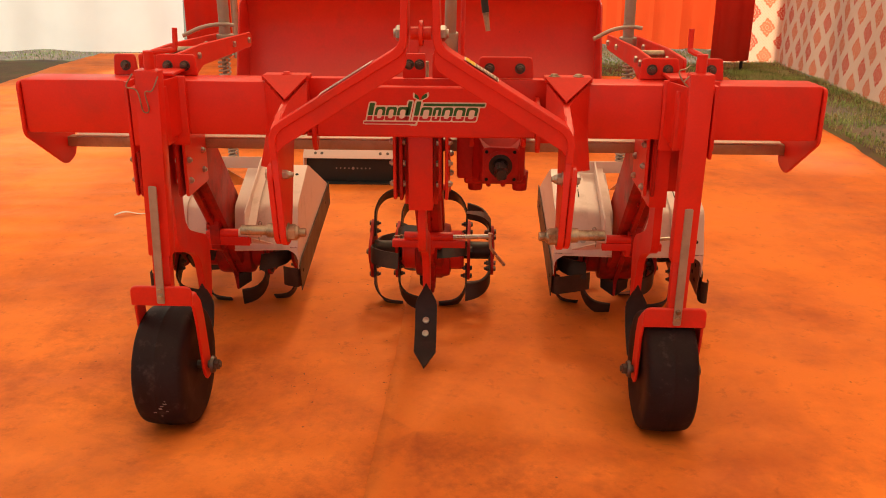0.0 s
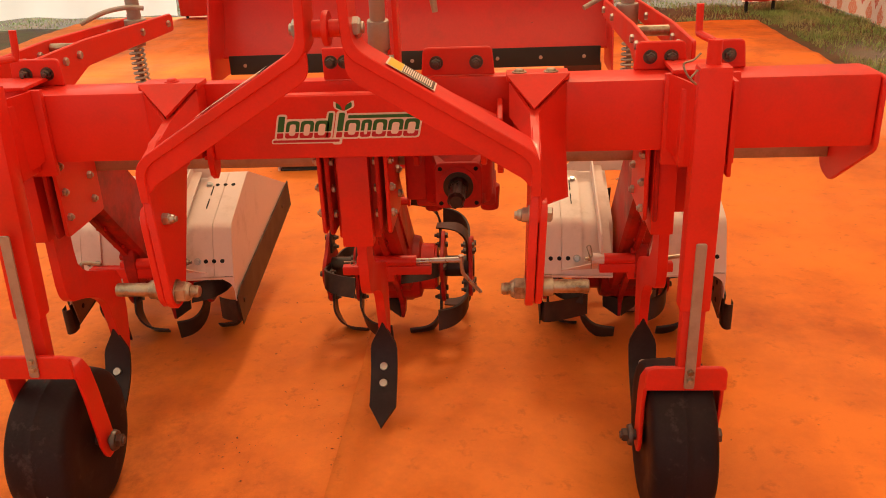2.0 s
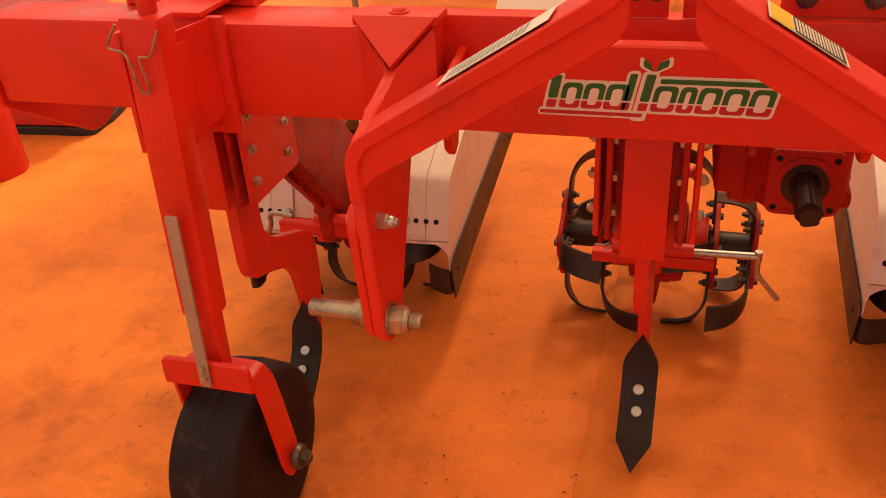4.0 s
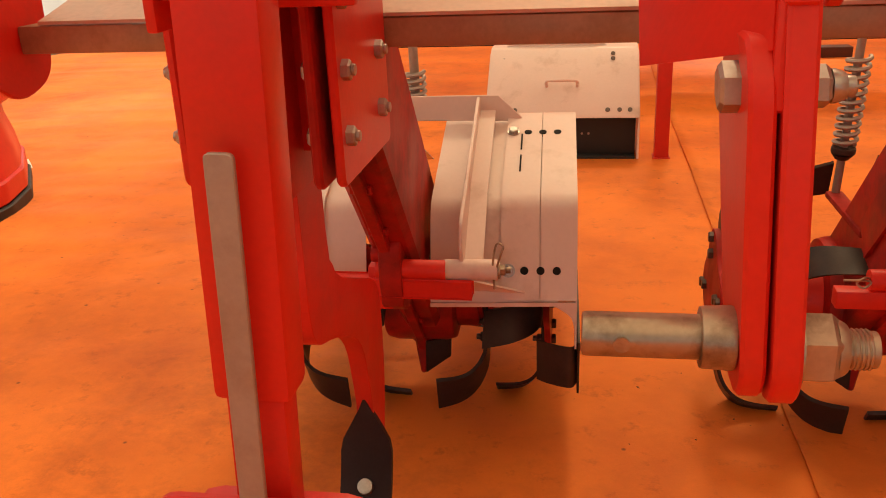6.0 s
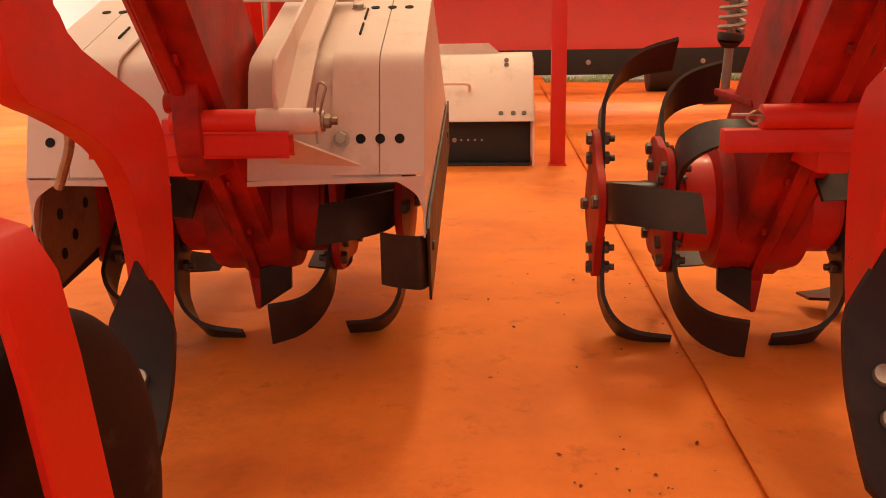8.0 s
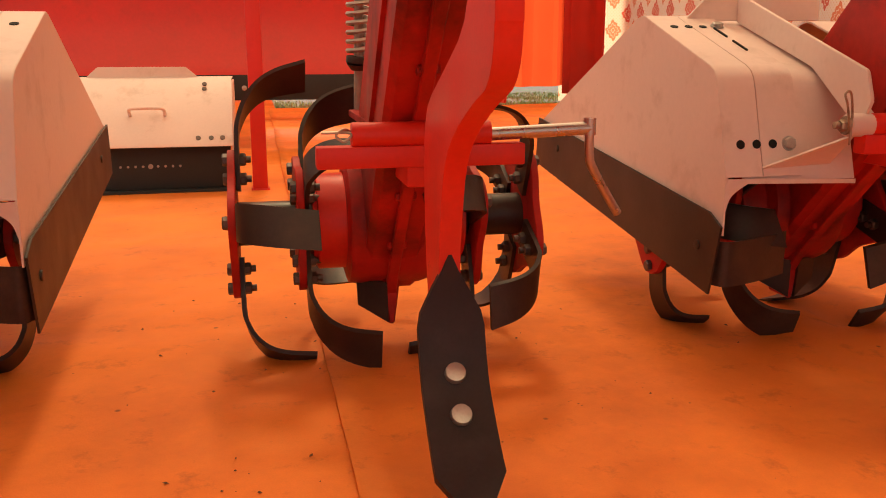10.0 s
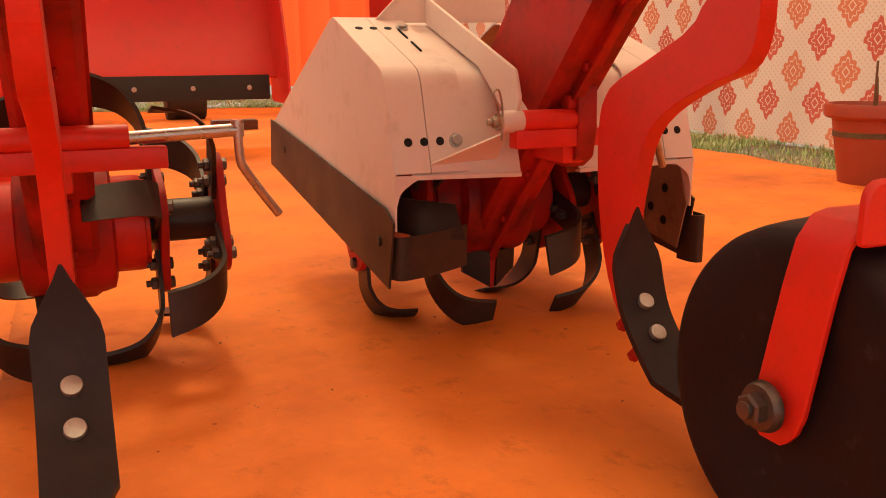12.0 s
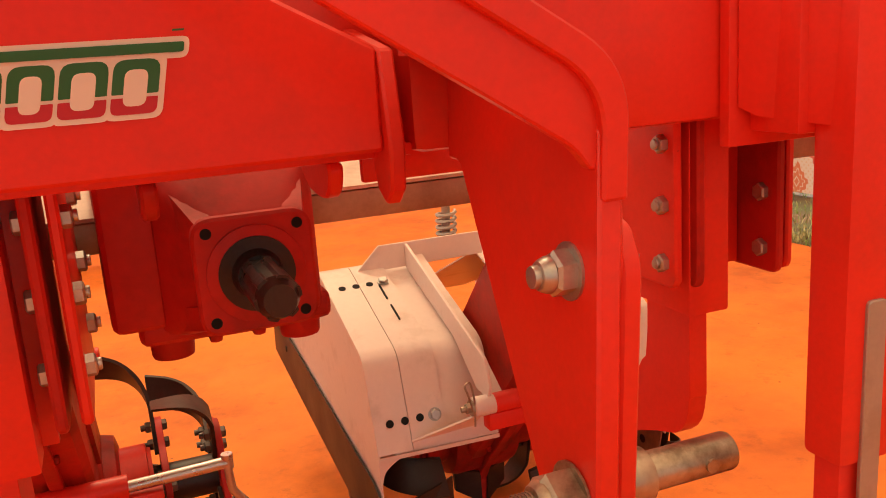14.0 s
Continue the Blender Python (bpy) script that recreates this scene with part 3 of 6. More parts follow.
def hitch_side(s):
    X = lambda o: HX + s * o
    w = 0.018

    def splay(bm):
        # the arms stand wider apart at the top than at the pins
        for v in bm.verts:
            v.co.x += s * 0.050 * (v.co.z - 0.645)
        return bm

    arm = shape()
    prof = rounded([(0.225, 0.985), (0.062, 0.965), (-0.0295, 0.905), (-0.035, 0.63), (-0.015, 0.605), (0.030, 0.605), (0.055, 0.64), (0.200, 0.865), (0.225, 0.865)],
                   [0, 0, 0, 0.015, 0.02, 0.02, 0.02, 0.02, 0.0])
    prism(arm, prof, "x", X(0.381), X(0.381 + w))
    part_arm = part("hitch_arm", splay(arm), RED, R)
    outer = shape()
    prof = rounded([(-0.012, 0.842), (-0.028, 0.815), (-0.028, 0.63), (-0.010, 0.607), (0.030, 0.607), (0.055, 0.645), (0.10, 0.80), (0.05, 0.842)], 0.012)
    prism(outer, prof, "x", X(0.4015), X(0.4175))
    part("cheek_plate", splay(outer), RED, part_arm)
    # sloping upper limb and vertical mast cheek, one bent plate
    limb = shape()
    line = [(X(0.4118), 0.86), (X(0.4160), 0.945), (X(0.054), 1.168), (X(0.0455), 1.42), (X(0.0265), 1.42), (X(0.0355), 1.152), (X(0.3965), 0.933), (X(0.3930), 0.86)]
    prism(limb, rounded(line, [0, 0.062, 0.03, 0, 0, 0.03, 0.045, 0], 8), "y", -0.0335, 0.060, 0.002)
    front = part("mast_limb", limb, RED, R)
    # web plate set into the inner corner of the limb, just behind its front edge
    web = shape()
    line = [(X(0.0365), 1.160), (X(0.0365), 1.108), (X(0.378), 0.896), (X(0.390), 0.880), (X(0.398), 0.880), (X(0.3985), 0.9365)]
    prism(web, rounded(line, [0, 0.05, 0.012, 0.004, 0, 0], 6), "y", -0.0255, -0.0135, 0.0015)
    part("limb_web", web, RED, front)
    # gusset: cap, turned-down triangle, rib and oblique plate
    cap = shape()
    box(cap, X(0.415) - 0.069, X(0.415) + 0.069, 0.216, 0.285, 1.0395, 1.0535, 0.004)
    g = part("gusset_cap", cap, RED, R)
    # bolt heads on the cap
    for o in ((-0.040, 0.030) if s > 0 else (0.0,)):
        head = shape()
        cyl(head, (X(0.415) + o, 0.248, 1.0530), (X(0.415) + o, 0.248, 1.0560), 0.0165, seg=20, bevel=0.001)
        cyl(head, (X(0.415) + o, 0.248, 1.0558), (X(0.415) + o, 0.248, 1.0615), 0.0125, 0.0090, 20, 0.002)
        part("bolt", head, PIN if s > 0 else RED, g)
    tri = shape()
    b = bmesh.new()
    c = X(0.405)
    A, B, C = Vector((X(0.415) - 0.069, 0.222, 1.050)), Vector((X(0.415) + 0.069, 0.222, 1.050)), Vector((c, 0.160, 0.990))
    n = (B - A).cross(C - A).normalized() * 0.008
    vs = [b.verts.new(q) for q in (A, B, C, A - n, B - n, C - n)]
    for f in ((0, 1, 2), (5, 4, 3), (0, 3, 4, 1), (1, 4, 5, 2), (2, 5, 3, 0)):
        b.faces.new([vs[i] for i in f])
    join(tri, b)
    part("gusset_web", tri, RED, g)
    rib = shape()
    prism(rib, [(0.224, 1.034), (0.164, 0.986), (-0.026, 0.935), (-0.026, 0.80), (0.222, 0.88)], "x", c - 0.008, c + 0.008)
    part("rib", rib, RED, g)
    obl = shape()
    b = bmesh.new()
    P = [Vector((X(0.414), 0.00, 0.940)), Vector((X(0.414), -0.020, 0.835)), Vector((X(0.478), 0.120, 0.805)), Vector((X(0.478), 0.224, 0.90)), Vector((X(0.478), 0.224, 1.038)), Vector((X(0.414), 0.155, 0.985))]
    P = P if s > 0 else P[::-1]
    n = Vector((s * -0.008, 0.004, 0))
    f0 = [b.verts.new(q) for q in P]
    f1 = [b.verts.new(q + n) for q in P]
    b.faces.new(f0)
    b.faces.new(f1[::-1])
    for i in range(6):
        b.faces.new((f0[i], f1[i], f1[(i + 1) % 6], f0[(i + 1) % 6]))
    join(obl, b)
    part("oblique_plate", obl, RED, g)
    # inner plate between rib and beam
    obl = shape()
    b = bmesh.new()
    P = [Vector((X(0.396), 0.03, 0.950)), Vector((X(0.352), 0.2235, 0.958)), Vector((X(0.352), 0.2235, 1.038)), Vector((X(0.396), 0.155, 0.985))]
    f0 = [b.verts.new(q) for q in P]
    f1 = [b.verts.new(q + Vector((s * 0.006, 0.002, 0))) for q in P]
    b.faces.new(f0)
    b.faces.new(f1[::-1])
    for i in range(4):
        b.faces.new((f0[i], f1[i], f1[(i + 1) % 4], f0[(i + 1) % 4]))
    join(obl, b)
    part("inner_plate", obl, RED, g)
    # pins, nuts and side bolt
    pin = shape()
    cyl(pin, (X(0.418), -0.002, 0.648), (X(0.440), -0.002, 0.648), 0.0215, 0.0205, 28, 0.002)
    cyl(pin, (X(0.430), -0.002, 0.648), (X(0.516), -0.002, 0.648), 0.0150, seg=28, bevel=0.003)
    cyl(pin, (X(0.490), -0.0185, 0.648), (X(0.490), 0.0145, 0.648), 0.0055, seg=10)
    part("hitch_pin", pin, PIN, part_arm, "scuffed plated hitch pin")
    nut = shape()
    hexa(nut, (X(0.381), -0.002, 0.643), (-s, 0, 0), 0.0245, 0.024, 0.028, 0.0)
    cyl(nut, (X(0.357), -0.002, 0.643), (X(0.349), -0.002, 0.643), 0.0205, 0.0165, 28, 0.002)
    cyl(nut, (X(0.352), -0.002, 0.643), (X(0.330), -0.002, 0.643), 0.0122, seg=20, bevel=0.002)
    helix(nut, (X(0.348), -0.002, 0.643), (X(0.334), -0.002, 0.643), 0.0126, 5, 0.0011)
    part("nut", nut, PIN, part_arm, "large zinc nut")
    bolt = shape()
    # lock nut: flats, rounded collar and short stub
    yn, zn = (0.012, 0.809) if s < 0 else (0.006, 0.808)
    k = 0.80 if s < 0 else 1.0
    hexa(bolt, (X(0.381), yn, zn), (-s, 0, 0), 0.0165 * k, 0.0135, 0.0205 * k * k, 0.0)
    cyl(bolt, (X(0.3655), yn, zn), (X(0.3560), yn, zn), 0.0140 * k, 0.0105 * k, 28, 0.003)
    cyl(bolt, (X(0.3580), yn, zn), (X(0.3510), yn, zn), 0.0080 * k, seg=16, bevel=0.0015)
    part("nut", splay(bolt), ZINC, part_arm)
    bolt = shape()
    hexa(bolt, (X(0.4175), yn, zn), (s, 0, 0), 0.016, 0.012)
    part("bolt", splay(bolt), ZINC, part_arm)


hitch_side(-1)
hitch_side(1)

# top-link pin, spool and clamp plates on the beam
bm = shape()
cyl(bm, (HX - 0.027, 0.015, 1.197), (HX + 0.027, 0.015, 1.197), 0.017, seg=24)
cyl(bm, (HX - 0.006, 0.015, 1.197), (HX + 0.006, 0.015, 1.197), 0.034, seg=28, bevel=0.003)
spool = part("top_link_spool", bm, RED, R)
for s in (-1, 1):
    bm = shape()
    hexa(bm, (HX + s * 0.045, 0.015, 1.197), (s, 0, 0), 0.021, 0.020, 0.024, 0.006)
    part("nut", bm, ZINC, spool, "zinc top-link nut")
bm = shape()
for x0, x1 in ((HX - 0.075, HX - 0.006), (HX + 0.014, HX + 0.085)):
    box(bm, x0, x1, 0.300, 0.311, 1.0365, 1.110, 0.004)
mastp = part("mast_clamp_plate", bm, RED, R)
for x in (HX - 0.055, HX - 0.024, HX + 0.065):
    bm = shape()
    hexa(bm, (x, 0.300, 1.078), (0, -1, 0), 0.0115, 0.010, 0.0155, 0.007)
    part("bolt", bm, DARKBOLT, mastp, "dark bolt")
# strut, adjuster and hose behind the mast
bm = shape()
cyl(bm, (HX + 0.068, 0.24, 1.10), (HX + 0.075, 0.20, 1.38), 0.017, seg=20)
cyl(bm, (HX + 0.068, 0.238, 1.115), (HX + 0.070, 0.229, 1.18), 0.024, seg=20, bevel=0.004)
cyl(bm, (HX + 0.040, 0.232, 1.095), (HX + 0.100, 0.232, 1.095), 0.008, seg=14)
part("adjuster", bm, GALV, R, "grey steel adjuster")
bm = shape()
box(bm, HX + 0.100, HX + 0.112, 0.232, 0.268, 0.884, 1.36, 0.003)
part("strut", bm, RED, R)
bm = shape()
sweep(bm, curve_points([(HX + 0.165, 0.45, 1.42), (HX + 0.163, 0.44, 1.30), (HX + 0.172, 0.43, 1.22)]), ring(0.011, 10), (0, 1, 0))
hose = part("hose", bm, RUBBER, R, "black rubber hose")
bm = shape()
cyl(bm, (HX + 0.172, 0.43, 1.22), (HX + 0.180, 0.425, 1.165), 0.010, 0.007, 12)
part("hose_end", bm, PIN, hose, "brass hose end")

# brand sticker, as plain shapes, and two label strips
def flat(bm, pts, y):
    b = bmesh.new()
    b.faces.new([b.verts.new((0.983 * x + 0.003, y, 0.983 * z + 0.0285)) for x, z in pts])
    return join(bm, b)


# face plate on the beam between two ribs; the sticker is on it
YP = 0.195
bm = shape()
prism(bm, rounded([(-0.302, 0.881), (0.344, 0.881), (0.344, 0.966), (0.230, 1.027), (-0.190, 1.027), (-0.302, 0.966)], 0.004), "y", YP, YP + 0.0295, 0.005)
part("face_plate", bm, RED, beam)
BLOBS = ((-0.156, 0.015, 0.968), (-0.1365, 0.031, 0.957), (-0.103, 0.031, 0.957), (-0.0695, 0.033, 0.957), (-0.0415, 0.011, 0.974), (-0.018, 0.014, 0.974),
         (0.000, 0.034, 0.957), (0.037, 0.024, 0.957), (0.064, 0.032, 0.957), (0.099, 0.034, 0.957), (0.136, 0.034, 0.957))


def slab(x, w, z0, z1, r=0.006):
    """A slanted bar with rounded corners."""
    k = (z1 - 0.93) * 0.22
    j = (z0 - 0.93) * 0.22
    return rounded([(x + j, z0), (x + w + j, z0), (x + w + k, z1), (x + k, z1)], r, 4)


LEAVES = [rounded(pts, 0.004) for pts in ([(0.000, 0.978), (-0.004, 0.990), (-0.014, 0.998), (-0.015, 0.986)], [(0.004, 0.978), (0.008, 0.991), (0.022, 0.999), (0.022, 0.987)])]
bm = shape()
YS = YP - 0.0018
halo = [slab(x - 0.0045, w + 0.009, 0.9125, z1 + 0.0045, 0.008) for x, w, z1 in BLOBS]
halo += [slab(-0.166, 0.160, 0.9035, 0.9165), slab(-0.024, 0.022, 0.9000, 0.9780)]
halo += [[(x * 1.3 - 0.001, 0.988 + (z - 0.988) * 1.35) for x, z in leaf] for leaf in LEAVES]
flat(bm, slab(0.000, 0.190, 0.9560, 0.9720), YP - 0.0008)
logo = part("sticker", bm, STICKW, beam, "white-edged green and red brand sticker")


def printed(name, material, pts, y):
    bm = shape()
    flat(bm, pts, y)
    part(name, bm, material, logo)


for i, pts in enumerate(halo):
    printed("sticker_edge", STICKW, pts, YP - 0.0010 - 0.00003 * i)
for x, w, z1 in BLOBS:
    printed("green_print", STICKG, slab(x, w, 0.9315, z1, [0.001, 0.001, 0.009, 0.009] if w > 0.02 else 0.003), YS)
    printed("red_print", STICKR, slab(x, w, 0.9165, 0.9290, [0.009, 0.009, 0.001, 0.001] if w > 0.02 else 0.003), YS)
    if w > 0.02:
        printed("white_gap", STICKW, slab(x + 0.0085, w - 0.017, 0.9225, z1 - 0.0075, 0.006), YS - 0.0003)
printed("green_print", STICKG, slab(0.004, 0.182, 0.9605, 0.9680, 0.002), YS - 0.0006)
for leaf in LEAVES:
    printed("green_print", STICKG, leaf, YS)
printed("green_print", STICKG, slab(0.176, 0.009, 0.9760, 0.9775, 0.0005), YS)
printed("red_print", STICKR, slab(-0.163, 0.155, 0.9065, 0.9125, 0.002), YS - 0.0003)


def strip_label(s, t0, t1, y0, y1, yellow):
    """A printed strip on the sloping face of the mast limb; its print is plain bars."""
    X = lambda o: HX + s * o
    a, b = Vector((X(0.066), 0, 1.1606)), Vector((X(0.383), 0, 0.9653))
    up = Vector((s * 0.54, 0, 0.84)).normalized()
    def quad(u0, u1, v0, v1, h):
        b2 = bmesh.new()
        cs = [a.lerp(b, u) + Vector((0, v, 0)) + up * h for u, v in ((u0, v0), (u1, v0), (u1, v1), (u0, v1))]
        b2.faces.new([b2.verts.new(c) for c in cs])
        return b2
    bm = shape()
    join(bm, quad(t0, t1, y0, y1, 0.0035))
    base = part("label_strip", bm, STICKW, R, "white printed label strip")
    bm = shape()
    if yellow:
        join(bm, quad(t0 + 0.01, t0 + 0.09, y0 + 0.003, y1 - 0.003, 0.0041))
        part("yellow_field", bm, STICKY, base)
        bm = shape()
        join(bm, quad(t0 + 0.095, t1 - 0.01, y0 + 0.003, y1 - 0.003, 0.0041))
        part("ink_field", bm, STICKK, base)
        bm = shape()
    k = 14
    for i in range(k):
        u = t0 + 0.10 + (t1 - t0 - 0.12) * i / k
        join(bm, quad(u, u + (t1 - t0) / k * 0.35, y0 + 0.008, y1 - 0.010, 0.0047))
    part("print", bm, STICKW if yellow else GALV, base)


strip_label(1, 0.15, 0.44, -0.022, 0.048, True)
strip_label(-1, 0.20, 0.66, -0.020, 0.045, False)


def beam_clamp(x0, x1, bolts, dark=True):
    bm = shape()
    prism(bm, rounded([(x0, 1.0365), (x1, 1.0365), (x1 - 0.006, 1.100), (x0 + 0.006, 1.100)], [0, 0, 0.012, 0.012]), "y", 0.318, 0.330)
    p = part("clamp_plate", bm, RED, R)
    for x in bolts:
        bm = shape()
        hexa(bm, (x, 0.318, 1.066), (0, -1, 0), 0.0115, 0.011, 0.016, 0.008)
        part("bolt", bm, DARKBOLT, p, "dark clamp bolt")
    return p


beam_clamp(0.170, 0.340, (0.206, 0.298))
beam_clamp(0.655, 0.775, (0.691, 0.738))
beam_clamp(0.830, 0.905, (0.866,))
beam_clamp(-0.815, -0.685, (-0.775, -0.722))
beam_clamp(-0.945, -0.870, (-0.905,))


# gauge wheels
def gauge_wheel(s, xc, yo, dz):
    """A sleeve and sliding post, forked bracket, smooth tyre, screw crank and scale strip."""
    root = new("gauge_wheel")
    root.parent = R
    tagged(root, "gauge wheel with a smooth black tyre in a red fork")
    h, deep = 0.0345, 0.050
    y0 = 0.075 + yo * 0.5
    xf = xc
    xc = xf + (0.005 if s > 0 else 0.0)
    bm = shape()
    box(bm, xc - h, xc + h, y0, y0 + deep, 0.533, 1.085, 0.008)
    part("sleeve", bm, RED, root)
    bm = shape()
    box(bm, xc - h + 0.008, xc + h - 0.008, y0 + 0.008, y0 + deep - 0.008, 0.405 - dz, 0.54, 0.004)
    part("post", bm, RED, root)
    # bracket to the beam
    for dims in ((xc - 0.075, xc + 0.085, 0.208, 0.2235, 0.845, 1.050),
                 (xc + s * 0.060 - 0.005, xc + s * 0.060 + 0.005, y0 + 0.05, 0.2075, 0.835, 1.045), (xc - 0.062, xc + 0.056, 0.198, 0.312, 1.0505, 1.060),
                 (xc - 0.05, xc + 0.05, y0 + deep - 0.002, 0.2075, 0.86, 1.03)):
        bm = shape()
        box(bm, *dims, 0.003)
        part("bracket_plate", bm, RED, root)
    bm = shape()
    b = bmesh.new()
    low = 0.868
    xi, xo = xc - s * (h - 0.004), xc - s * 0.066
    P = [(xi, y0 + 0.016, 1.046), (xo, 0.205, 1.049), (xo, 0.205, 0.885), (xo + s * 0.010, 0.190, low + 0.008), (xi, y0 + 0.026, low)]
    f0 = [b.verts.new(q) for q in P]
    f1 = [b.verts.new((q[0] + s * 0.004, q[1] + 0.006, q[2])) for q in P]
    b.faces.new(f0)
    b.faces.new(f1[::-1])
    for i in range(5):
        b.faces.new((f0[i], f1[i], f1[(i + 1) % 5], f0[(i + 1) % 5]))
    join(bm, b)
    part("web_plate", bm, RED, root)
    # crank
    kx, ky = (0.070, 0.026) if s < 0 else (-0.024, 0.055)
    bm = shape()
    cyl(bm, (xc, y0 + h, 1.085), (xc, y0 + h, 1.135), 0.015, seg=20)
    sweep(bm, curve_points([(xc, y0 + h, 1.12), (xc + kx * 0.17, y0 + h + 0.004, 1.131), (xc + kx * 0.86, y0 + h + ky * 0.8, 1.138), (xc + kx * 0.97, y0 + h + ky * 0.95, 1.145), (xc + kx, y0 + h + ky, 1.198)], 6),
          ring(0.0078, 10), (0, 1, 0))
    part("crank", bm, RED, root)
    # wire clip hanging on the sleeve
    bm = shape()
    zc = 1.075
    if s < 0:
        sweep(bm, curve_points([(xc - 0.036, y0 - 0.003, zc), (xc - 0.055, y0 - 0.006, zc - 0.035), (xc - 0.030, y0 - 0.008, zc - 0.042), (xc - 0.020, y0 - 0.008, zc - 0.060),
                                (xc - 0.012, y0 - 0.008, zc - 0.100), (xc + 0.000, y0 - 0.008, zc - 0.106), (xc + 0.006, y0 - 0.008, zc - 0.095), (xc - 0.002, y0 - 0.008, zc - 0.050),
                                (xc + 0.018, y0 - 0.008, zc - 0.044), (xc + 0.036, y0 - 0.004, zc - 0.005)], 5), ring(0.0022, 6), (0, 1, 0))
    else:
        sweep(bm, curve_points([(xc - 0.036, y0 + 0.01, 1.078), (xc - 0.050, y0 + 0.004, 1.062), (xc - 0.040, y0 - 0.002, 1.052), (xc - 0.058, y0 - 0.002, 1.070), (xc - 0.066, y0 + 0.004, 1.092), (xc - 0.046, y0 + 0.012, 1.098), (xc - 0.030, y0 + 0.02, 1.110)], 5),
              ring(0.0022, 6), (0, 1, 0))
    part("wire_clip", bm, PIN, root, "bent spring-wire clip")
    xc = xf
    # fork: front plate, then the bent strap behind it
    bm = shape()
    prism(bm, rounded([(xc - 0.094, 0.379 - dz), (xc + 0.094, 0.379 - dz), (xc + 0.094, 0.442 - dz), (xc - 0.094, 0.442 - dz)], [0.006, 0.006, 0.022, 0.022]), "y", 0.060 + yo, 0.072 + yo, 0.003)
    part("fork_plate", bm, RED, root)
    ax_y, ax_z = 0.157 + yo * 0.9, 0.136
    st = shape()
    path = [(xc - 0.094, -0.012), (xc - 0.094, -0.006), (xc - 0.094, 0.008), (xc - 0.094, 0.030), (xc - 0.096, 0.16), (xc - 0.094, 0.21), (xc - 0.082, 0.235), (xc - 0.062, 0.240)]
    path += [(2 * xc - x, q) for x, q in path[::-1]]
    b = bmesh.new()
    rows = []
    last = len(path) - 1
    for i, (x, q) in enumerate(path):
        f = q / 0.24
        yc = ax_y + (0.1045 + yo - ax_y) * f
        z = ax_z - 0.030 + (0.414 - dz - ax_z + 0.030) * f * 0.96
        # rounded ends below the axle
        w2 = (0.036 - 0.004 * f) * math.sqrt(1 - max(0.0, (0.030 - q) / 0.046) ** 2)
        t = (Vector(path[min(i + 1, last)]) - Vector(path[max(i - 1, 0)])).normalized()
        nx, nz = t.y * 0.009, -t.x * 0.009
        rows.append([b.verts.new((x, yc - w2, z)), b.verts.new((x, yc + w2, z)), b.verts.new((x + nx, yc + w2, z + nz)), b.verts.new((x + nx, yc - w2, z + nz))])
    for a, c in zip(rows, rows[1:]):
        for j in range(4):
            b.faces.new((a[j], a[(j + 1) % 4], c[(j + 1) % 4], c[j]))
    b.faces.new(rows[0])
    b.faces.new(rows[-1][::-1])
    bmesh.ops.recalc_face_normals(b, faces=b.faces)
    bevelled(b, 0.002, 1, 50)
    join(st, b)
    part("fork_strap", st, RED, root)
    # tyre with rounded shoulders and centre seam, hub and axle
    bm = shape()
    rr, hw = 0.194, 0.079
    xw = xc - (0.014 if s < 0 else 0.004)
    half = [(0.004, rr)] + [(0.004 + (hw - 0.018) * a, rr - 0.0055 * a ** 2.4) for a in (0.25, 0.5, 0.7, 0.85, 1.0)]
    half += [(hw - 0.0085, 0.1853), (hw - 0.004, 0.1795), (hw - 0.0015, 0.171), (hw, 0.158), (hw, 0.120), (hw - 0.006, 0.100), (hw - 0.006, 0.03)]
    profile = [(-o, r_) for o, r_ in half[::-1]] + [(-0.002, rr + 0.0012), (0.002, rr + 0.0012)] + half
    b = bmesh.new()
    k = 64
    rings = [[b.verts.new((xw + px_, ax_y + r_ * math.cos(2 * math.pi * i / k), ax_z + r_ * math.sin(2 * math.pi * i / k))) for i in range(k)] for px_, r_ in profile]
    for a, c in zip(rings, rings[1:]):
        for i in range(k):
            b.faces.new((a[i], a[(i + 1) % k], c[(i + 1) % k], c[i]))
    b.faces.new(rings[0])
    b.faces.new(rings[-1][::-1])
    join(bm, b)
    tyre = part("tyre", bm, TYRE, root, "smooth black tyre")
    # pale scuffs on the tread: a broken line on one, short strokes on the other
    bm = shape()

    def scuff(o0, o1, a0, a1, r0, r1):
        b = bmesh.new()
        rows = [[b.verts.new((xw + o, ax_y + r * math.cos(radians(a)), ax_z + r * math.sin(radians(a)))) for o, r in ((o0, r0), (o1, r1))] for a in (a0, (a0 + a1) / 2, a1)]
        for p, q in zip(rows, rows[1:]):
            b.faces.new((p[0], p[1], q[1], q[0]))
        join(bm, b)

    rng = random.Random(3 + s)
    if s > 0:
        for k in range(16):
            a0 = 150 + 5.6 * k
            w0 = rng.uniform(0.0012, 0.0028)
            scuff(-0.0470, -0.0470 + w0, a0, a0 + rng.uniform(2, 5), 0.1908, 0.1909)
    else:
        for k in range(7):
            o, a0 = rng.uniform(-0.018, 0.026), 188 + 3.2 * k + rng.uniform(-1, 1)
            scuff(o, o + rng.uniform(0.004, 0.016), a0, a0 + rng.uniform(0.8, 2.0), 0.1945, 0.1945)
    part("scuff", bm, SCUFF, tyre, "pale scuff marks on the tread")
    bm = shape()
    cyl(bm, (xc - 0.118, ax_y, ax_z), (xc + 0.118, ax_y, ax_z), 0.013, seg=20)
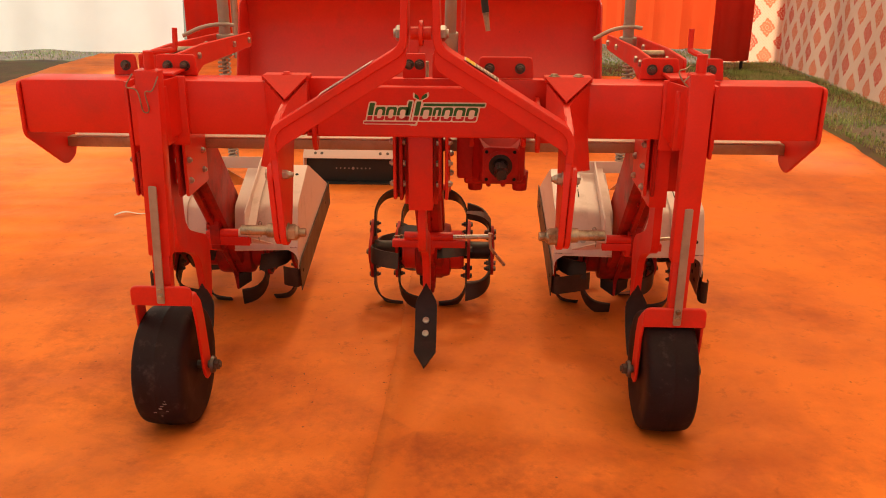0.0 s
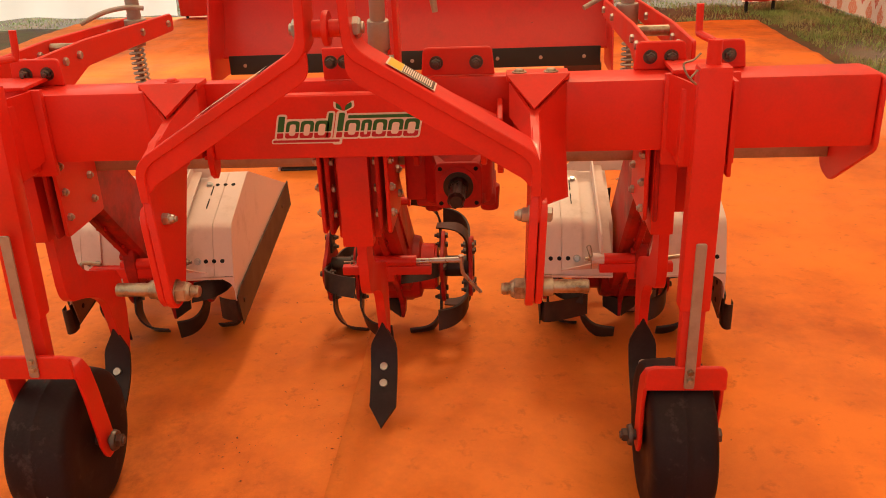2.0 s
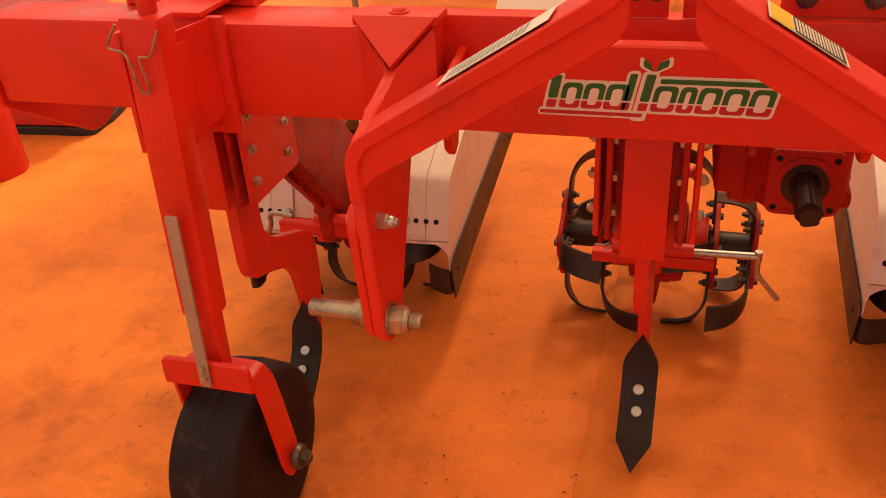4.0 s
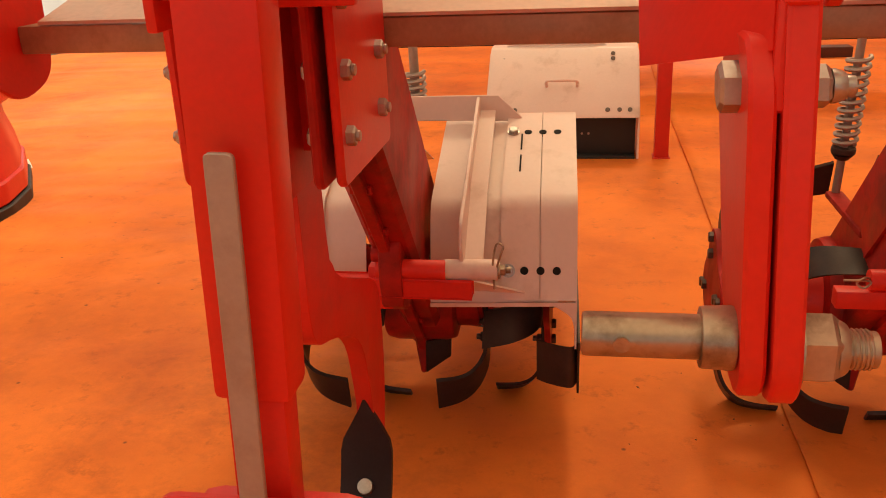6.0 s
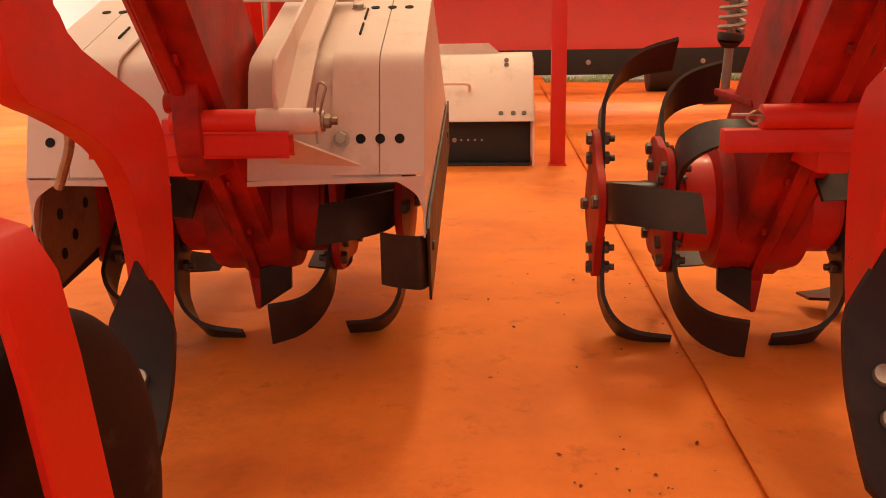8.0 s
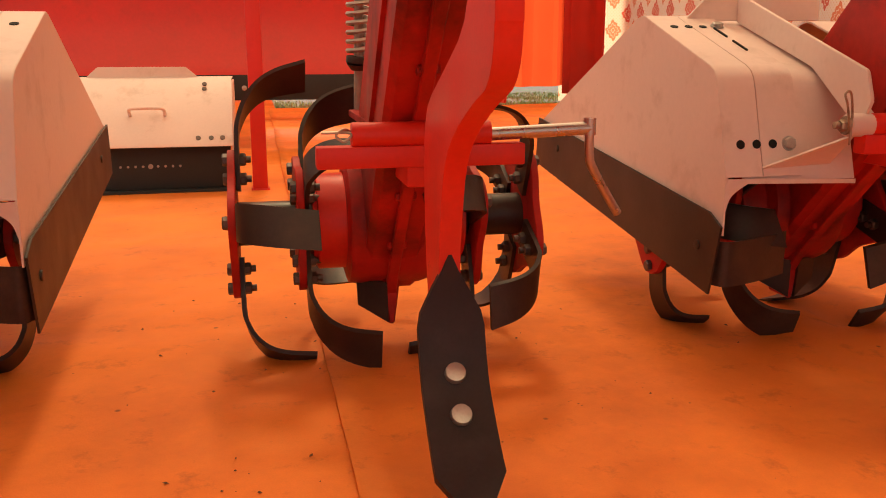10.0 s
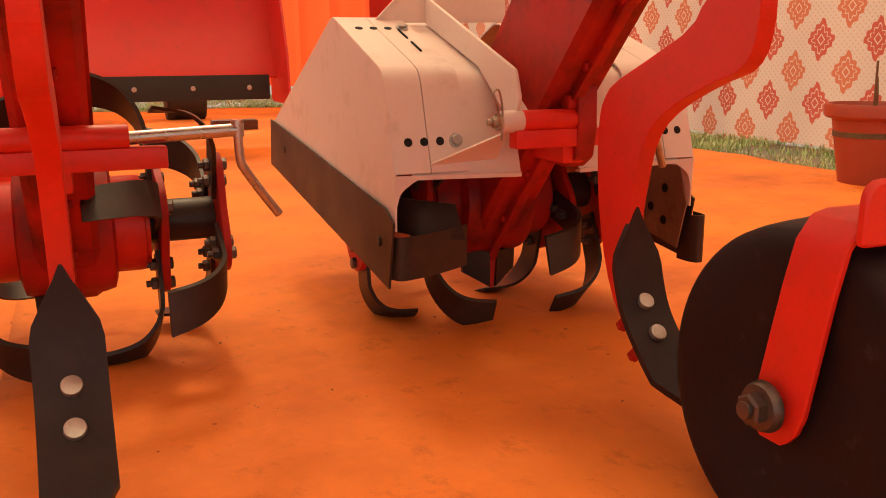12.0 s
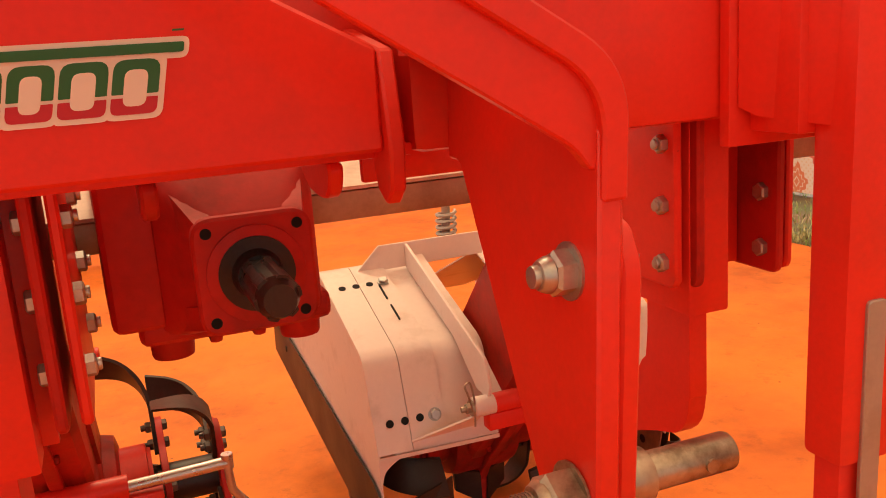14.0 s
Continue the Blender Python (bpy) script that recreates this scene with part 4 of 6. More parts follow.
    cyl(bm, (xc - s * 0.104, ax_y, ax_z), (xc - s * 0.116, ax_y, ax_z), 0.029, 0.025, 28, 0.003)
    hexa(bm, (xc - s * 0.116, ax_y, ax_z), (-s, 0, 0), 0.018, 0.014, 0.0, 0.005)
    hexa(bm, (xc + s * 0.104, ax_y, ax_z), (s, 0, 0), 0.020, 0.014)
    part("axle", bm, DARKBOLT, root, "dark axle bolt")
    # grey scale strip, bolted to the fork plate
    bm = shape()
    xs = xc + (0.006 if s > 0 else 0.002)
    prism(bm, rounded([(xs - 0.012, 0.389 - dz), (xs + 0.012, 0.389 - dz), (xs + 0.012, 0.757 - dz), (xs - 0.012, 0.757 - dz)], 0.006), "y", 0.053 + yo, 0.0585 + yo, 0.001)
    sc = part("scale_strip", bm, GALV, root, "grey steel scale strip")
    for z in (0.434 - dz, 0.412 - dz):
        bm = shape()
        hexa(bm, (xs, 0.053 + yo, z), (0, -1, 0), 0.0072, 0.006, 0.0088)
        part("bolt", bm, PIN, sc, "dull worn bolt")
    # the post leans a little over its fork
    lean = Matrix.Translation((xf, 0, 0.42)) @ Matrix.Rotation(0.034 if s < 0 else 0.008, 4, "Y") @ Matrix.Translation((-xf, 0, -0.42))
    for ob in root.children:
        if ob.name.split(".")[0] in ("sleeve", "post", "crank", "wire_clip", "scale_strip"):
            ob.data.transform(lean)
            for sub in ob.children:
                sub.data.transform(lean)


gauge_wheel(-1, -0.776, 0.0, 0.0)
gauge_wheel(1, 0.778, 0.036, 0.055)

# gearbox
bm = shape()
def loft(bm, sections, bevel):
    """Rectangles (y, x0, x1, z0, z1) joined front to back."""
    b = bmesh.new()
    rows = [[b.verts.new((x, y, z)) for x, z in ((x0, z0), (x1, z0), (x1, z1), (x0, z1))] for y, x0, x1, z0, z1 in sections]
    for p, q in zip(rows, rows[1:]):
        for j in range(4):
            b.faces.new((p[j], p[(j + 1) % 4], q[(j + 1) % 4], q[j]))
    b.faces.new(rows[0][::-1])
    b.faces.new(rows[-1])
    bmesh.ops.recalc_face_normals(b, faces=b.faces)
    bevelled(b, bevel, 3, 8)
    return join(bm, b)


# body: front neck with four webs, wide back half, sump with two feet
loft(bm, [(0.342, 0.202, 0.292, 0.716, 0.812), (0.378, 0.184, 0.306, 0.700, 0.838), (0.415, 0.150, 0.328, 0.686, 0.868), (0.630, 0.136, 0.332, 0.680, 0.868)], 0.016)
gear = part("gearbox", bm, REDDARK, R, "cast red gearbox")
bm = shape()
loft(bm, [(0.402, 0.108, 0.164, 0.700, 0.866), (0.610, 0.102, 0.164, 0.690, 0.866)], 0.012)
part("side_cover", bm, REDDARK, gear)
bm = shape()
loft(bm, [(0.410, 0.132, 0.336, 0.680, 0.712), (0.630, 0.132, 0.336, 0.676, 0.712)], 0.012)
part("sump", bm, REDDARK, gear)
for x0, z0, x1, z1 in ((0.206, 0.800, 0.172, 0.850), (0.288, 0.800, 0.312, 0.850), (0.206, 0.724, 0.170, 0.700), (0.288, 0.724, 0.314, 0.700)):
    bm = shape()
    sweep(bm, [(x0, 0.336, z0), (x1, 0.440, z1)], [(-0.010, -0.012), (0.010, -0.012), (0.010, 0.012), (-0.010, 0.012)], (0, 0, 1))
    part("web", bm, REDDARK, gear)
for x in (0.168, 0.318):
    bm = shape()
    cyl(bm, (x, 0.520, 0.634), (x, 0.520, 0.70), 0.0240, 0.0285, 24, 0.004)
    part("foot", bm, REDDARK, gear)
for x in (0.212, 0.260):
    bm = shape()
    box(bm, x - 0.008, x + 0.008, 0.45, 0.53, 0.660, 0.69, 0.007)
    part("fin", bm, REDDARK, gear)
bm = shape()
box(bm, 0.152, 0.350, 0.425, 0.53, 0.842, 0.8715, 0.004)
part("mount", bm, REDDARK, gear)
GX, GZ = 0.2465, 0.763
bm = shape()
prism(bm, rounded([(GX - 0.058, GZ - 0.058), (GX + 0.058, GZ - 0.058), (GX + 0.058, GZ + 0.058), (GX - 0.058, GZ + 0.058)], 0.022, 6), "y", 0.328, 0.346, 0.003)
cyl(bm, (GX, 0.3285, GZ), (GX, 0.3252, GZ), 0.048, seg=40, bevel=0.001)
flange = part("front_flange", bm, REDDARK, gear)
for x in (GX - 0.0435, GX + 0.0435):
    for z in (GZ - 0.044, GZ + 0.044):
        bm = shape()
        cyl(bm, (x, 0.3275, z), (x, 0.331, z), 0.0055, seg=14)
        part("bolt_hole", bm, HOLE, flange)
bm = shape()
cyl(bm, (GX, 0.3235, GZ), (GX, 0.332, GZ), 0.0370, seg=36)
part("seal", bm, SHAFT, gear, "greasy black shaft seal")
bm = shape()
teeth = []
for i in range(48):
    a = 2 * math.pi * i / 48
    r = 0.0210 if i % 8 < 4 else 0.0182
    teeth.append((GX + r * math.cos(a), GZ + r * math.sin(a)))
prism(bm, teeth, "y", 0.222, 0.334, 0.0)
cyl(bm, (GX, 0.226, GZ), (GX, 0.212, GZ), 0.0198, 0.0145, 24)
cyl(bm, (GX, 0.334, GZ), (GX, 0.306, GZ), 0.027, 0.0215, 24)
part("spline_shaft", bm, SHAFT, gear, "greased splined input shaft")
# tabs under the beam beside the gearbox, and the ribs at the ends of the face plate
RIB = [(0.3015, 0.985), (0.194, 0.965), (0.182, 0.900), (0.180, 0.880), (0.186, 0.848), (0.203, 0.834), (0.224, 0.845), (0.232, 0.8715), (0.3015, 0.8715)]
for x, outline in ((0.155, None), (0.312, None), (-0.309, RIB), (0.351, RIB)):
    bm = shape()
    outline = outline or rounded([(0.235, 0.8715), (0.36, 0.8715), (0.355, 0.855), (0.325, 0.838), (0.290, 0.834), (0.250, 0.838)], 0.016)
    prism(bm, outline, "x", x - 0.007, x + 0.007)
    # the tab at 0.155 takes the darker red
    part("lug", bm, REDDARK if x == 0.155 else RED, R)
bm = shape()
box(bm, 0.358, 0.480, 0.318, 0.330, 0.838, 0.8715, 0.003)
part("beam_lip", bm, RED, R)


# ---- one tilling row: hanger, shank, chain case, rotor ----
AX_Y, AX_Z = 1.050, 0.225


def row_unit(xc, s, hooded, turns):
    X = lambda o: xc + s * o
    hanger = new("hanger")
    hanger.parent = R
    tagged(hanger, "red bolted hanger under the beam")
    bm = shape()
    xh, o1, o2 = (xc + 0.024, 0.054, 0.076) if hooded and s > 0 else (xc, 0.060, 0.080)
    if hooded:
        xm = xc - 0.010 if s > 0 else xc
        box(bm, xm - 0.027, xm + 0.027, 0.268, 0.400, 0.651, 0.8775, 0.004)
        box(bm, xh - o1 + 0.008, xh + o1 - 0.008, 0.318, 0.328, 0.690, 0.8775, 0.002)
    else:
        box(bm, xh - o1 + 0.008, xh + o1 - 0.008, 0.305, 0.315, 0.640, 0.8775, 0.002)
        box(bm, xh - 0.038, xh + 0.038, 0.262, 0.306, 0.632, 0.8775, 0.004)
    part("hanger_front", bm, RED, hanger)
    zl = 0.686 if hooded and s > 0 else 0.664
    for q in (-1, 1):
        for k, off in enumerate((o1, o2)):
            bm = shape()
            prism(bm, rounded([(0.255 + 0.01 * k, zl), (0.395 + 0.08 * k, zl), (0.395 + 0.08 * k, 0.8775), (0.255 + 0.01 * k, 0.8775)], [0.014, 0.014, 0, 0]), "x", xh + q * off - 0.005, xh + q * off + 0.005)
            # inner plate of each pair takes the darker, blotchier red
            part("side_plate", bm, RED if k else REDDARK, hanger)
        for z in (0.846, 0.779, 0.714):
            bm = shape()
            hexa(bm, (xh + q * (o1 - 0.005), 0.280, z), (-q, 0, 0), 0.0105, 0.008)
            part("bolt", bm, ZINC, hanger)
            for y in (0.286, 0.425):
                bm = shape()
                hexa(bm, (xh + q * (o2 + 0.005), y, z), (q, 0, 0), 0.0105, 0.009, 0.0, 0.004)
                part("nut", bm, ZINC, hanger)
    # shank: a cranked flat bar
    x_row = xc
    xc = x_row + (0.006 if s < 0 else 0.004 if hooded else 0.0)
    bm = shape()
    fr = [(0.308, 0.860), (0.306, 0.560), (0.307, 0.525), (0.314, 0.492), (0.335, 0.470), (0.372, 0.458), (0.440, 0.430), (0.487, 0.400), (0.512, 0.365), (0.524, 0.320), (0.534, 0.270), (0.530, 0.220), (0.512, 0.155), (0.470, 0.098), (0.452, 0.080)]
    bk = [(0.495, 0.070), (0.528, 0.100), (0.566, 0.140), (0.594, 0.200), (0.612, 0.270), (0.620, 0.340), (0.618, 0.400), (0.604, 0.432), (0.571, 0.456), (0.440, 0.512), (0.405, 0.545), (0.392, 0.590), (0.390, 0.860)]
    fr = [(p.x, p.y) for p in curve_points([(a, b, 0) for a, b in fr], 2)]
    bk = [(p.x, p.y) for p in curve_points([(a, b, 0) for a, b in bk], 2)]
    prism(bm, fr + bk, "x", xc - 0.0125, xc + 0.0125, 0.003)
    shank = part("shank", bm, RED, R, "cranked red shank")
    # pointed chisel, bolted in front
    line = curve_points([(0, 0.532, 0.280), (0, 0.527, 0.215), (0, 0.505, 0.148), (0, 0.470, 0.105), (0, 0.425, 0.066), (0, 0.366, 0.034)], 4)
    b = bmesh.new()
    rows = []
    m = len(line) - 1
    for i, p in enumerate(line):
        f = i / m
        w = 0.0385 * min(1.0, max(0.05, f / 0.22)) * (1.0 if f < 0.80 else max(0.02, (1 - f) / 0.20))
        t = (line[min(i + 1, m)] - line[max(i - 1, 0)]).normalized()
        nrm = Vector((0, -t.z, t.y))
        if nrm.y > 0:
            nrm = -nrm
        rows.append([b.verts.new((xc - w, p.y, p.z)), b.verts.new((xc + w, p.y, p.z)),
                     b.verts.new((xc + w, p.y - nrm.y * 0.010, p.z - nrm.z * 0.010)), b.verts.new((xc - w, p.y - nrm.y * 0.010, p.z - nrm.z * 0.010))])
    for a, c in zip(rows, rows[1:]):
        for j in range(4):
            b.faces.new((a[j], a[(j + 1) % 4], c[(j + 1) % 4], c[j]))
    b.faces.new(rows[0])
    b.faces.new(rows[-1][::-1])
    bm = shape()
    join(bm, b)
    part("chisel_point", bm, POINT, shank, "black steel chisel point")
    for y, z in ((0.504, 0.150), (0.473, 0.113)):
        bm = shape()
        w = Vector((0, -0.72, 0.69))
        p = Vector((xc, y, z)) - w * 0.003
        cyl(bm, p, p + w * 0.008, 0.0125, 0.0115, 20, 0.0012)
        part("bolt", bm, ZINC, shank, "round bright bolt head")
        bm = shape()
        hexa(bm, Vector((xc, y, z)) - w * 0.066, -w, 0.010, 0.012)
        part("nut", bm, REDDARK, shank)
    xc = x_row
    # each shank is clamped at its own depth
    depth = Matrix.Translation((0, 0, 0.0 if not hooded else 0.008 if s > 0 else -0.016))
    for ob in (shank, *shank.children):
        ob.data.transform(depth)
    # chain case from drive shaft to rotor: two pressed halves with a bolted rim
    d = Vector((AX_Y - 0.50, AX_Z - 0.79)).normalized()
    nrm = Vector((-d.y, d.x))
    top, low = Vector((0.50, 0.79)), Vector((AX_Y, AX_Z))
    def outline(r0, r1, tip):
        pts = []
        for i in range(13):
            a = math.pi * i / 12
            q = top + nrm * (-r0 * math.cos(a)) - d * (r0 * math.sin(a))
            pts.append((q.x, q.y))
        q = low + nrm * r1
        pts.append((q.x, q.y))
        for a in (25, 55, 90, 115):
            q = low + nrm * (r1 * math.cos(radians(a))) + d * (r1 * math.sin(radians(a)))
            pts.append((q.x, q.y))
        pts.append((AX_Y - 0.03, AX_Z - tip))
        q = low - nrm * r1
        pts.append((q.x, q.y))
        return pts
    case = shape()
    left, right = (0.028, 0.044) if hooded and s < 0 else (0.046, 0.046)
    prism(case, outline(0.100, 0.104, 0.118), "x", xc - left, xc + right, 0.010)
    prism(case, outline(0.113, 0.118, 0.162), "x", xc - 0.009, xc + 0.009, 0.002)
    if not hooded:
        for off in (-left, right):
            a3, b3 = top + d * 0.12, low - d * 0.24
            sweep(case, [(xc + off, a3.x, a3.y), (xc + off, b3.x, b3.y)], [(-0.006, -0.034), (0.006, -0.034), (0.004, 0.034), (-0.004, 0.034)], (0, 0, 1))
    cc = part("chain_case", case, CASE, R, "oily red chain case")
    if hooded and s < 0:
        pivot = Matrix.Translation((xc, 1.05, 0))
        cc.matrix_world = pivot @ Matrix.Rotation(0.035, 4, "Z") @ pivot.inverted() @ cc.matrix_world
    for q in (-1, 1):
        for i in range(6):
            f = (i + 0.6) / 6.2
            p = top.lerp(low, f) + nrm * (q * 0.104)
            bm = shape()
            hexa(bm, (xc - 0.008, p.x, p.y), (-1, 0, 0), 0.008, 0.007)
            part("bolt", bm, REDDARK, cc)
            bm = shape()
            hexa(bm, (xc + 0.008, p.x, p.y), (1, 0, 0), 0.008, 0.007)
            part("nut", bm, REDDARK, cc)
    bm = shape()
    prism(bm, [(xc - 0.020, 0.180), (xc + 0.020, 0.180), (xc + 0.012, 0.110), (xc + 0.005, 0.056), (xc - 0.005, 0.056), (xc - 0.012, 0.110)], "y", 0.988, 1.050, 0.003)
    part("prow", bm, CASE, cc)
    for q in ((-1, 1) if hooded and s > 0 else (1,) if hooded else (-1,)):
        bm = shape()
        b = bmesh.new()
        P = [Vector((xc + q * 0.008, 0.980, 0.130)), Vector((xc + q * 0.056, 1.004, 0.132)), Vector((xc + q * 0.054, 1.004, 0.088)), Vector((xc + q * 0.006, 0.984, 0.060))]
        f0 = [b.verts.new(v) for v in P]
        f1 = [b.verts.new(v + Vector((0, 0.010, 0))) for v in P]
        b.faces.new(f0)
        b.faces.new(f1[::-1])
        for i in range(4):
            b.faces.new((f0[i], f1[i], f1[(i + 1) % 4], f0[(i + 1) % 4]))
        join(bm, b)
        part("skid_wing", bm, BLACK, cc, "black swept skid wing")
    bm = shape()
    cyl(bm, (xc - 0.072, AX_Y, AX_Z), (xc + 0.072, AX_Y, AX_Z), 0.110, seg=40, bevel=0.022)
    part("bearing_boss", bm, CASE, cc, "dark red bearing housing")
    # front carrier: socket tube, lower square bar, retaining rod with handle
    bm = shape()
    lo, hi = (-0.135, 0.135) if not hooded else (-0.106, 0.110)
    box(bm, X(lo - (0.038 if s < 0 else 0.0)), X(hi), 0.690, 0.716, 0.358, 0.386, 0.003)
    cyl(bm, (X(lo + (0.0 if hooded else 0.045)), 0.704, 0.399), (X(hi - (0.105 if hooded else 0.045)), 0.704, 0.399), 0.0165, seg=24, bevel=0.002)
    box(bm, xc - 0.020, xc + 0.020, 0.700, 0.90, 0.330, 0.405, 0.006)
    prism(bm, [(0.705, 0.380), (0.725, 0.48), (0.76, 0.53), (0.84, 0.44), (0.88, 0.32)], "x", xc - 0.006, xc + 0.006)
    car = part("carrier", bm, RED, R, "red cross carrier")
    if hooded:
        # lug on the case front that takes the bars
        bm = shape()
        xl, wl = (xc + 0.002, 0.036) if s < 0 else (xc - 0.002, 0.033)
        prism(bm, rounded([(0.692, 0.340), (0.684, 0.385), (0.686, 0.446), (0.724, 0.508), (0.80, 0.475), (0.86, 0.36), (0.80, 0.325), (0.720, 0.322)], 0.006), "x", xl, xl + wl, 0.002)
        part("lug", bm, CASE, car, "dark red pivot lug")
        bm = shape()
        cyl(bm, (xl - 0.014, 0.706, 0.424), (xl + 0.002, 0.706, 0.424), 0.0135, seg=20, bevel=0.003)
        part("lug_pin", bm, REDDARK, car)
        bm = shape()
        hexa(bm, (xl, 0.728, 0.470), (-1, 0, 0), 0.0105, 0.009)
        part("lug_bolt", bm, REDDARK, car)
    if not hooded:
        bm = shape()
        sweep(bm, [(0.085, 0.704, 0.397), (0.226, 0.700, 0.403)], ring(0.0088, 14), (0, 0, 1))
        cyl(bm, (0.226, 0.700, 0.394), (0.226, 0.700, 0.416), 0.0085, seg=14)
        sweep(bm, curve_points([(0.226, 0.700, 0.402), (0.2265, 0.701, 0.385), (0.228, 0.702, 0.364), (0.232, 0.704, 0.352), (0.254, 0.714, 0.319), (0.281, 0.725, 0.282)], 3), ring(0.0062, 12), (0, 1, 0))
        part("locking_rod", bm, CHROME, car, "bright steel locking rod with bent handle")
        bm = shape()
        sweep(bm, curve_points([(-0.088, 0.702, 0.402), (-0.100, 0.690, 0.408), (-0.110, 0.690, 0.400), (-0.100, 0.688, 0.393), (-0.092, 0.690, 0.403), (-0.128, 0.690, 0.404)], 5), ring(0.0018, 6), (0, 1, 0))
        part("cotter", bm, PIN, car, "wire cotter")
    # rotor
    rot = new("rotor")
    rot.parent = R
    tagged(rot, "rotor with black curved blades on red flanges")
    bm = shape()
    cyl(bm, (xc - 0.118, AX_Y, AX_Z), (xc + 0.118, AX_Y, AX_Z), 0.080, seg=40, bevel=0.005)
    cyl(bm, (xc - 0.125, AX_Y, AX_Z), (xc + 0.125, AX_Y, AX_Z), 0.072, seg=40)
    # under a hood the drum is darker: the hood's shade is in its colour
    part("hub_drum", bm, CASE if hooded else RED, rot)
    bm = shape()
    cyl(bm, (xc - 0.25, AX_Y, AX_Z), (xc + 0.25, AX_Y, AX_Z), 0.036, seg=28)
    part("axle_tube", bm, BLACK, rot)
    for fx, (turn, grow) in zip((-0.250, -0.145, 0.145, 0.240), turns):
        fl = shape()
        pts = []
        for i in range(64):
            a = 2 * math.pi * i / 64
            r = 0.108 + 0.014 * math.cos(4 * (a - radians(turn)))
            pts.append((AX_Y - r * math.sin(a), AX_Z - r * math.cos(a)))
        x = X(fx)
        prism(fl, pts, "x", x - 0.006, x + 0.006, 0.001)
        # hooded flanges likewise have the shade painted into a darker red
        part("flange", fl, CASE if hooded else REDDARK, rot, "red flange")
        inward = 1 if fx < 0 else -1
        inward *= s
        for k in range(4):
            phi = radians(turn + 90 * k)
            rad = Vector((0, -math.sin(phi), -math.cos(phi)))
            tan = Vector((0, -math.cos(phi), math.sin(phi)))
            side = inward
            prof = [(0.055, 0.0), (0.138, 0.0), (0.162, 0.004), (0.186, 0.015), (0.206, 0.034), (0.218, 0.060), (0.226, 0.100)]
            prof = [(min(r, 0.138) + max(0.0, r - 0.138) * grow, o * grow) for r, o in prof]
            prof = [(p.x, p.y) for p in curve_points([(a, c, 0) for a, c in prof], 3)]
            b = bmesh.new()
            rows = []
            m2 = len(prof) - 1
            for i, (r, o) in enumerate(prof):
                f = i / m2
                t = (Vector(prof[min(i + 1, m2)]) - Vector(prof[max(i - 1, 0)])).normalized()
                w = 0.027 + 0.007 * f
                tw = -radians(33) * f
                wide = tan * math.cos(tw) + rad * math.sin(tw)
                lag = -0.018 * f * f
                th = 0.0035
                c0 = Vector((x + side * (0.0098 + o), AX_Y, AX_Z)) + rad * r + tan * lag
                no = Vector((side * t.x, 0, 0)) - rad * t.y
                rows.append([b.verts.new(c0 + wide * w + no * th), b.verts.new(c0 - wide * w + no * th * (1 if f < 0.6 else 0.6)),
                             b.verts.new(c0 - wide * w - no * th), b.verts.new(c0 + wide * w - no * th)])
            for a, c in zip(rows, rows[1:]):
                for j in range(4):
                    b.faces.new((a[j], a[(j + 1) % 4], c[(j + 1) % 4], c[j]))
            b.faces.new(rows[0])
            b.faces.new(rows[-1][::-1])
            bm = shape()
            join(bm, b)
            part("blade", bm, BLACK, rot, "black curved blade")
            for r in (0.074, 0.106):
                bm = shape()
                c0 = Vector((x, AX_Y, AX_Z)) + rad * r
                hexa(bm, c0 + Vector((side * 0.0135, 0, 0)), (side, 0, 0), 0.0105, 0.010, 0, 0.008)
                part("nut", bm, DARKBOLT, rot)
                bm = shape()
                hexa(bm, c0 - Vector((side * 0.006, 0, 0)), (-side, 0, 0), 0.0105, 0.009)
                part("bolt", bm, DARKBOLT, rot)


XL, XC, XR = -0.814, 0.0, 0.742
row_unit(XL, -1, True, ((8, 0.95), (45, 0.92), (17, 1.1), (46, 1.0)))
row_unit(XC, 1, False, ((12, 1.15), (41, 1.08), (22, 1.1), (65, 0.95)))
row_unit(XR, 1, True, ((5, 1.0), (34, 1.12), (-15, 1.0), (24, 1.08)))


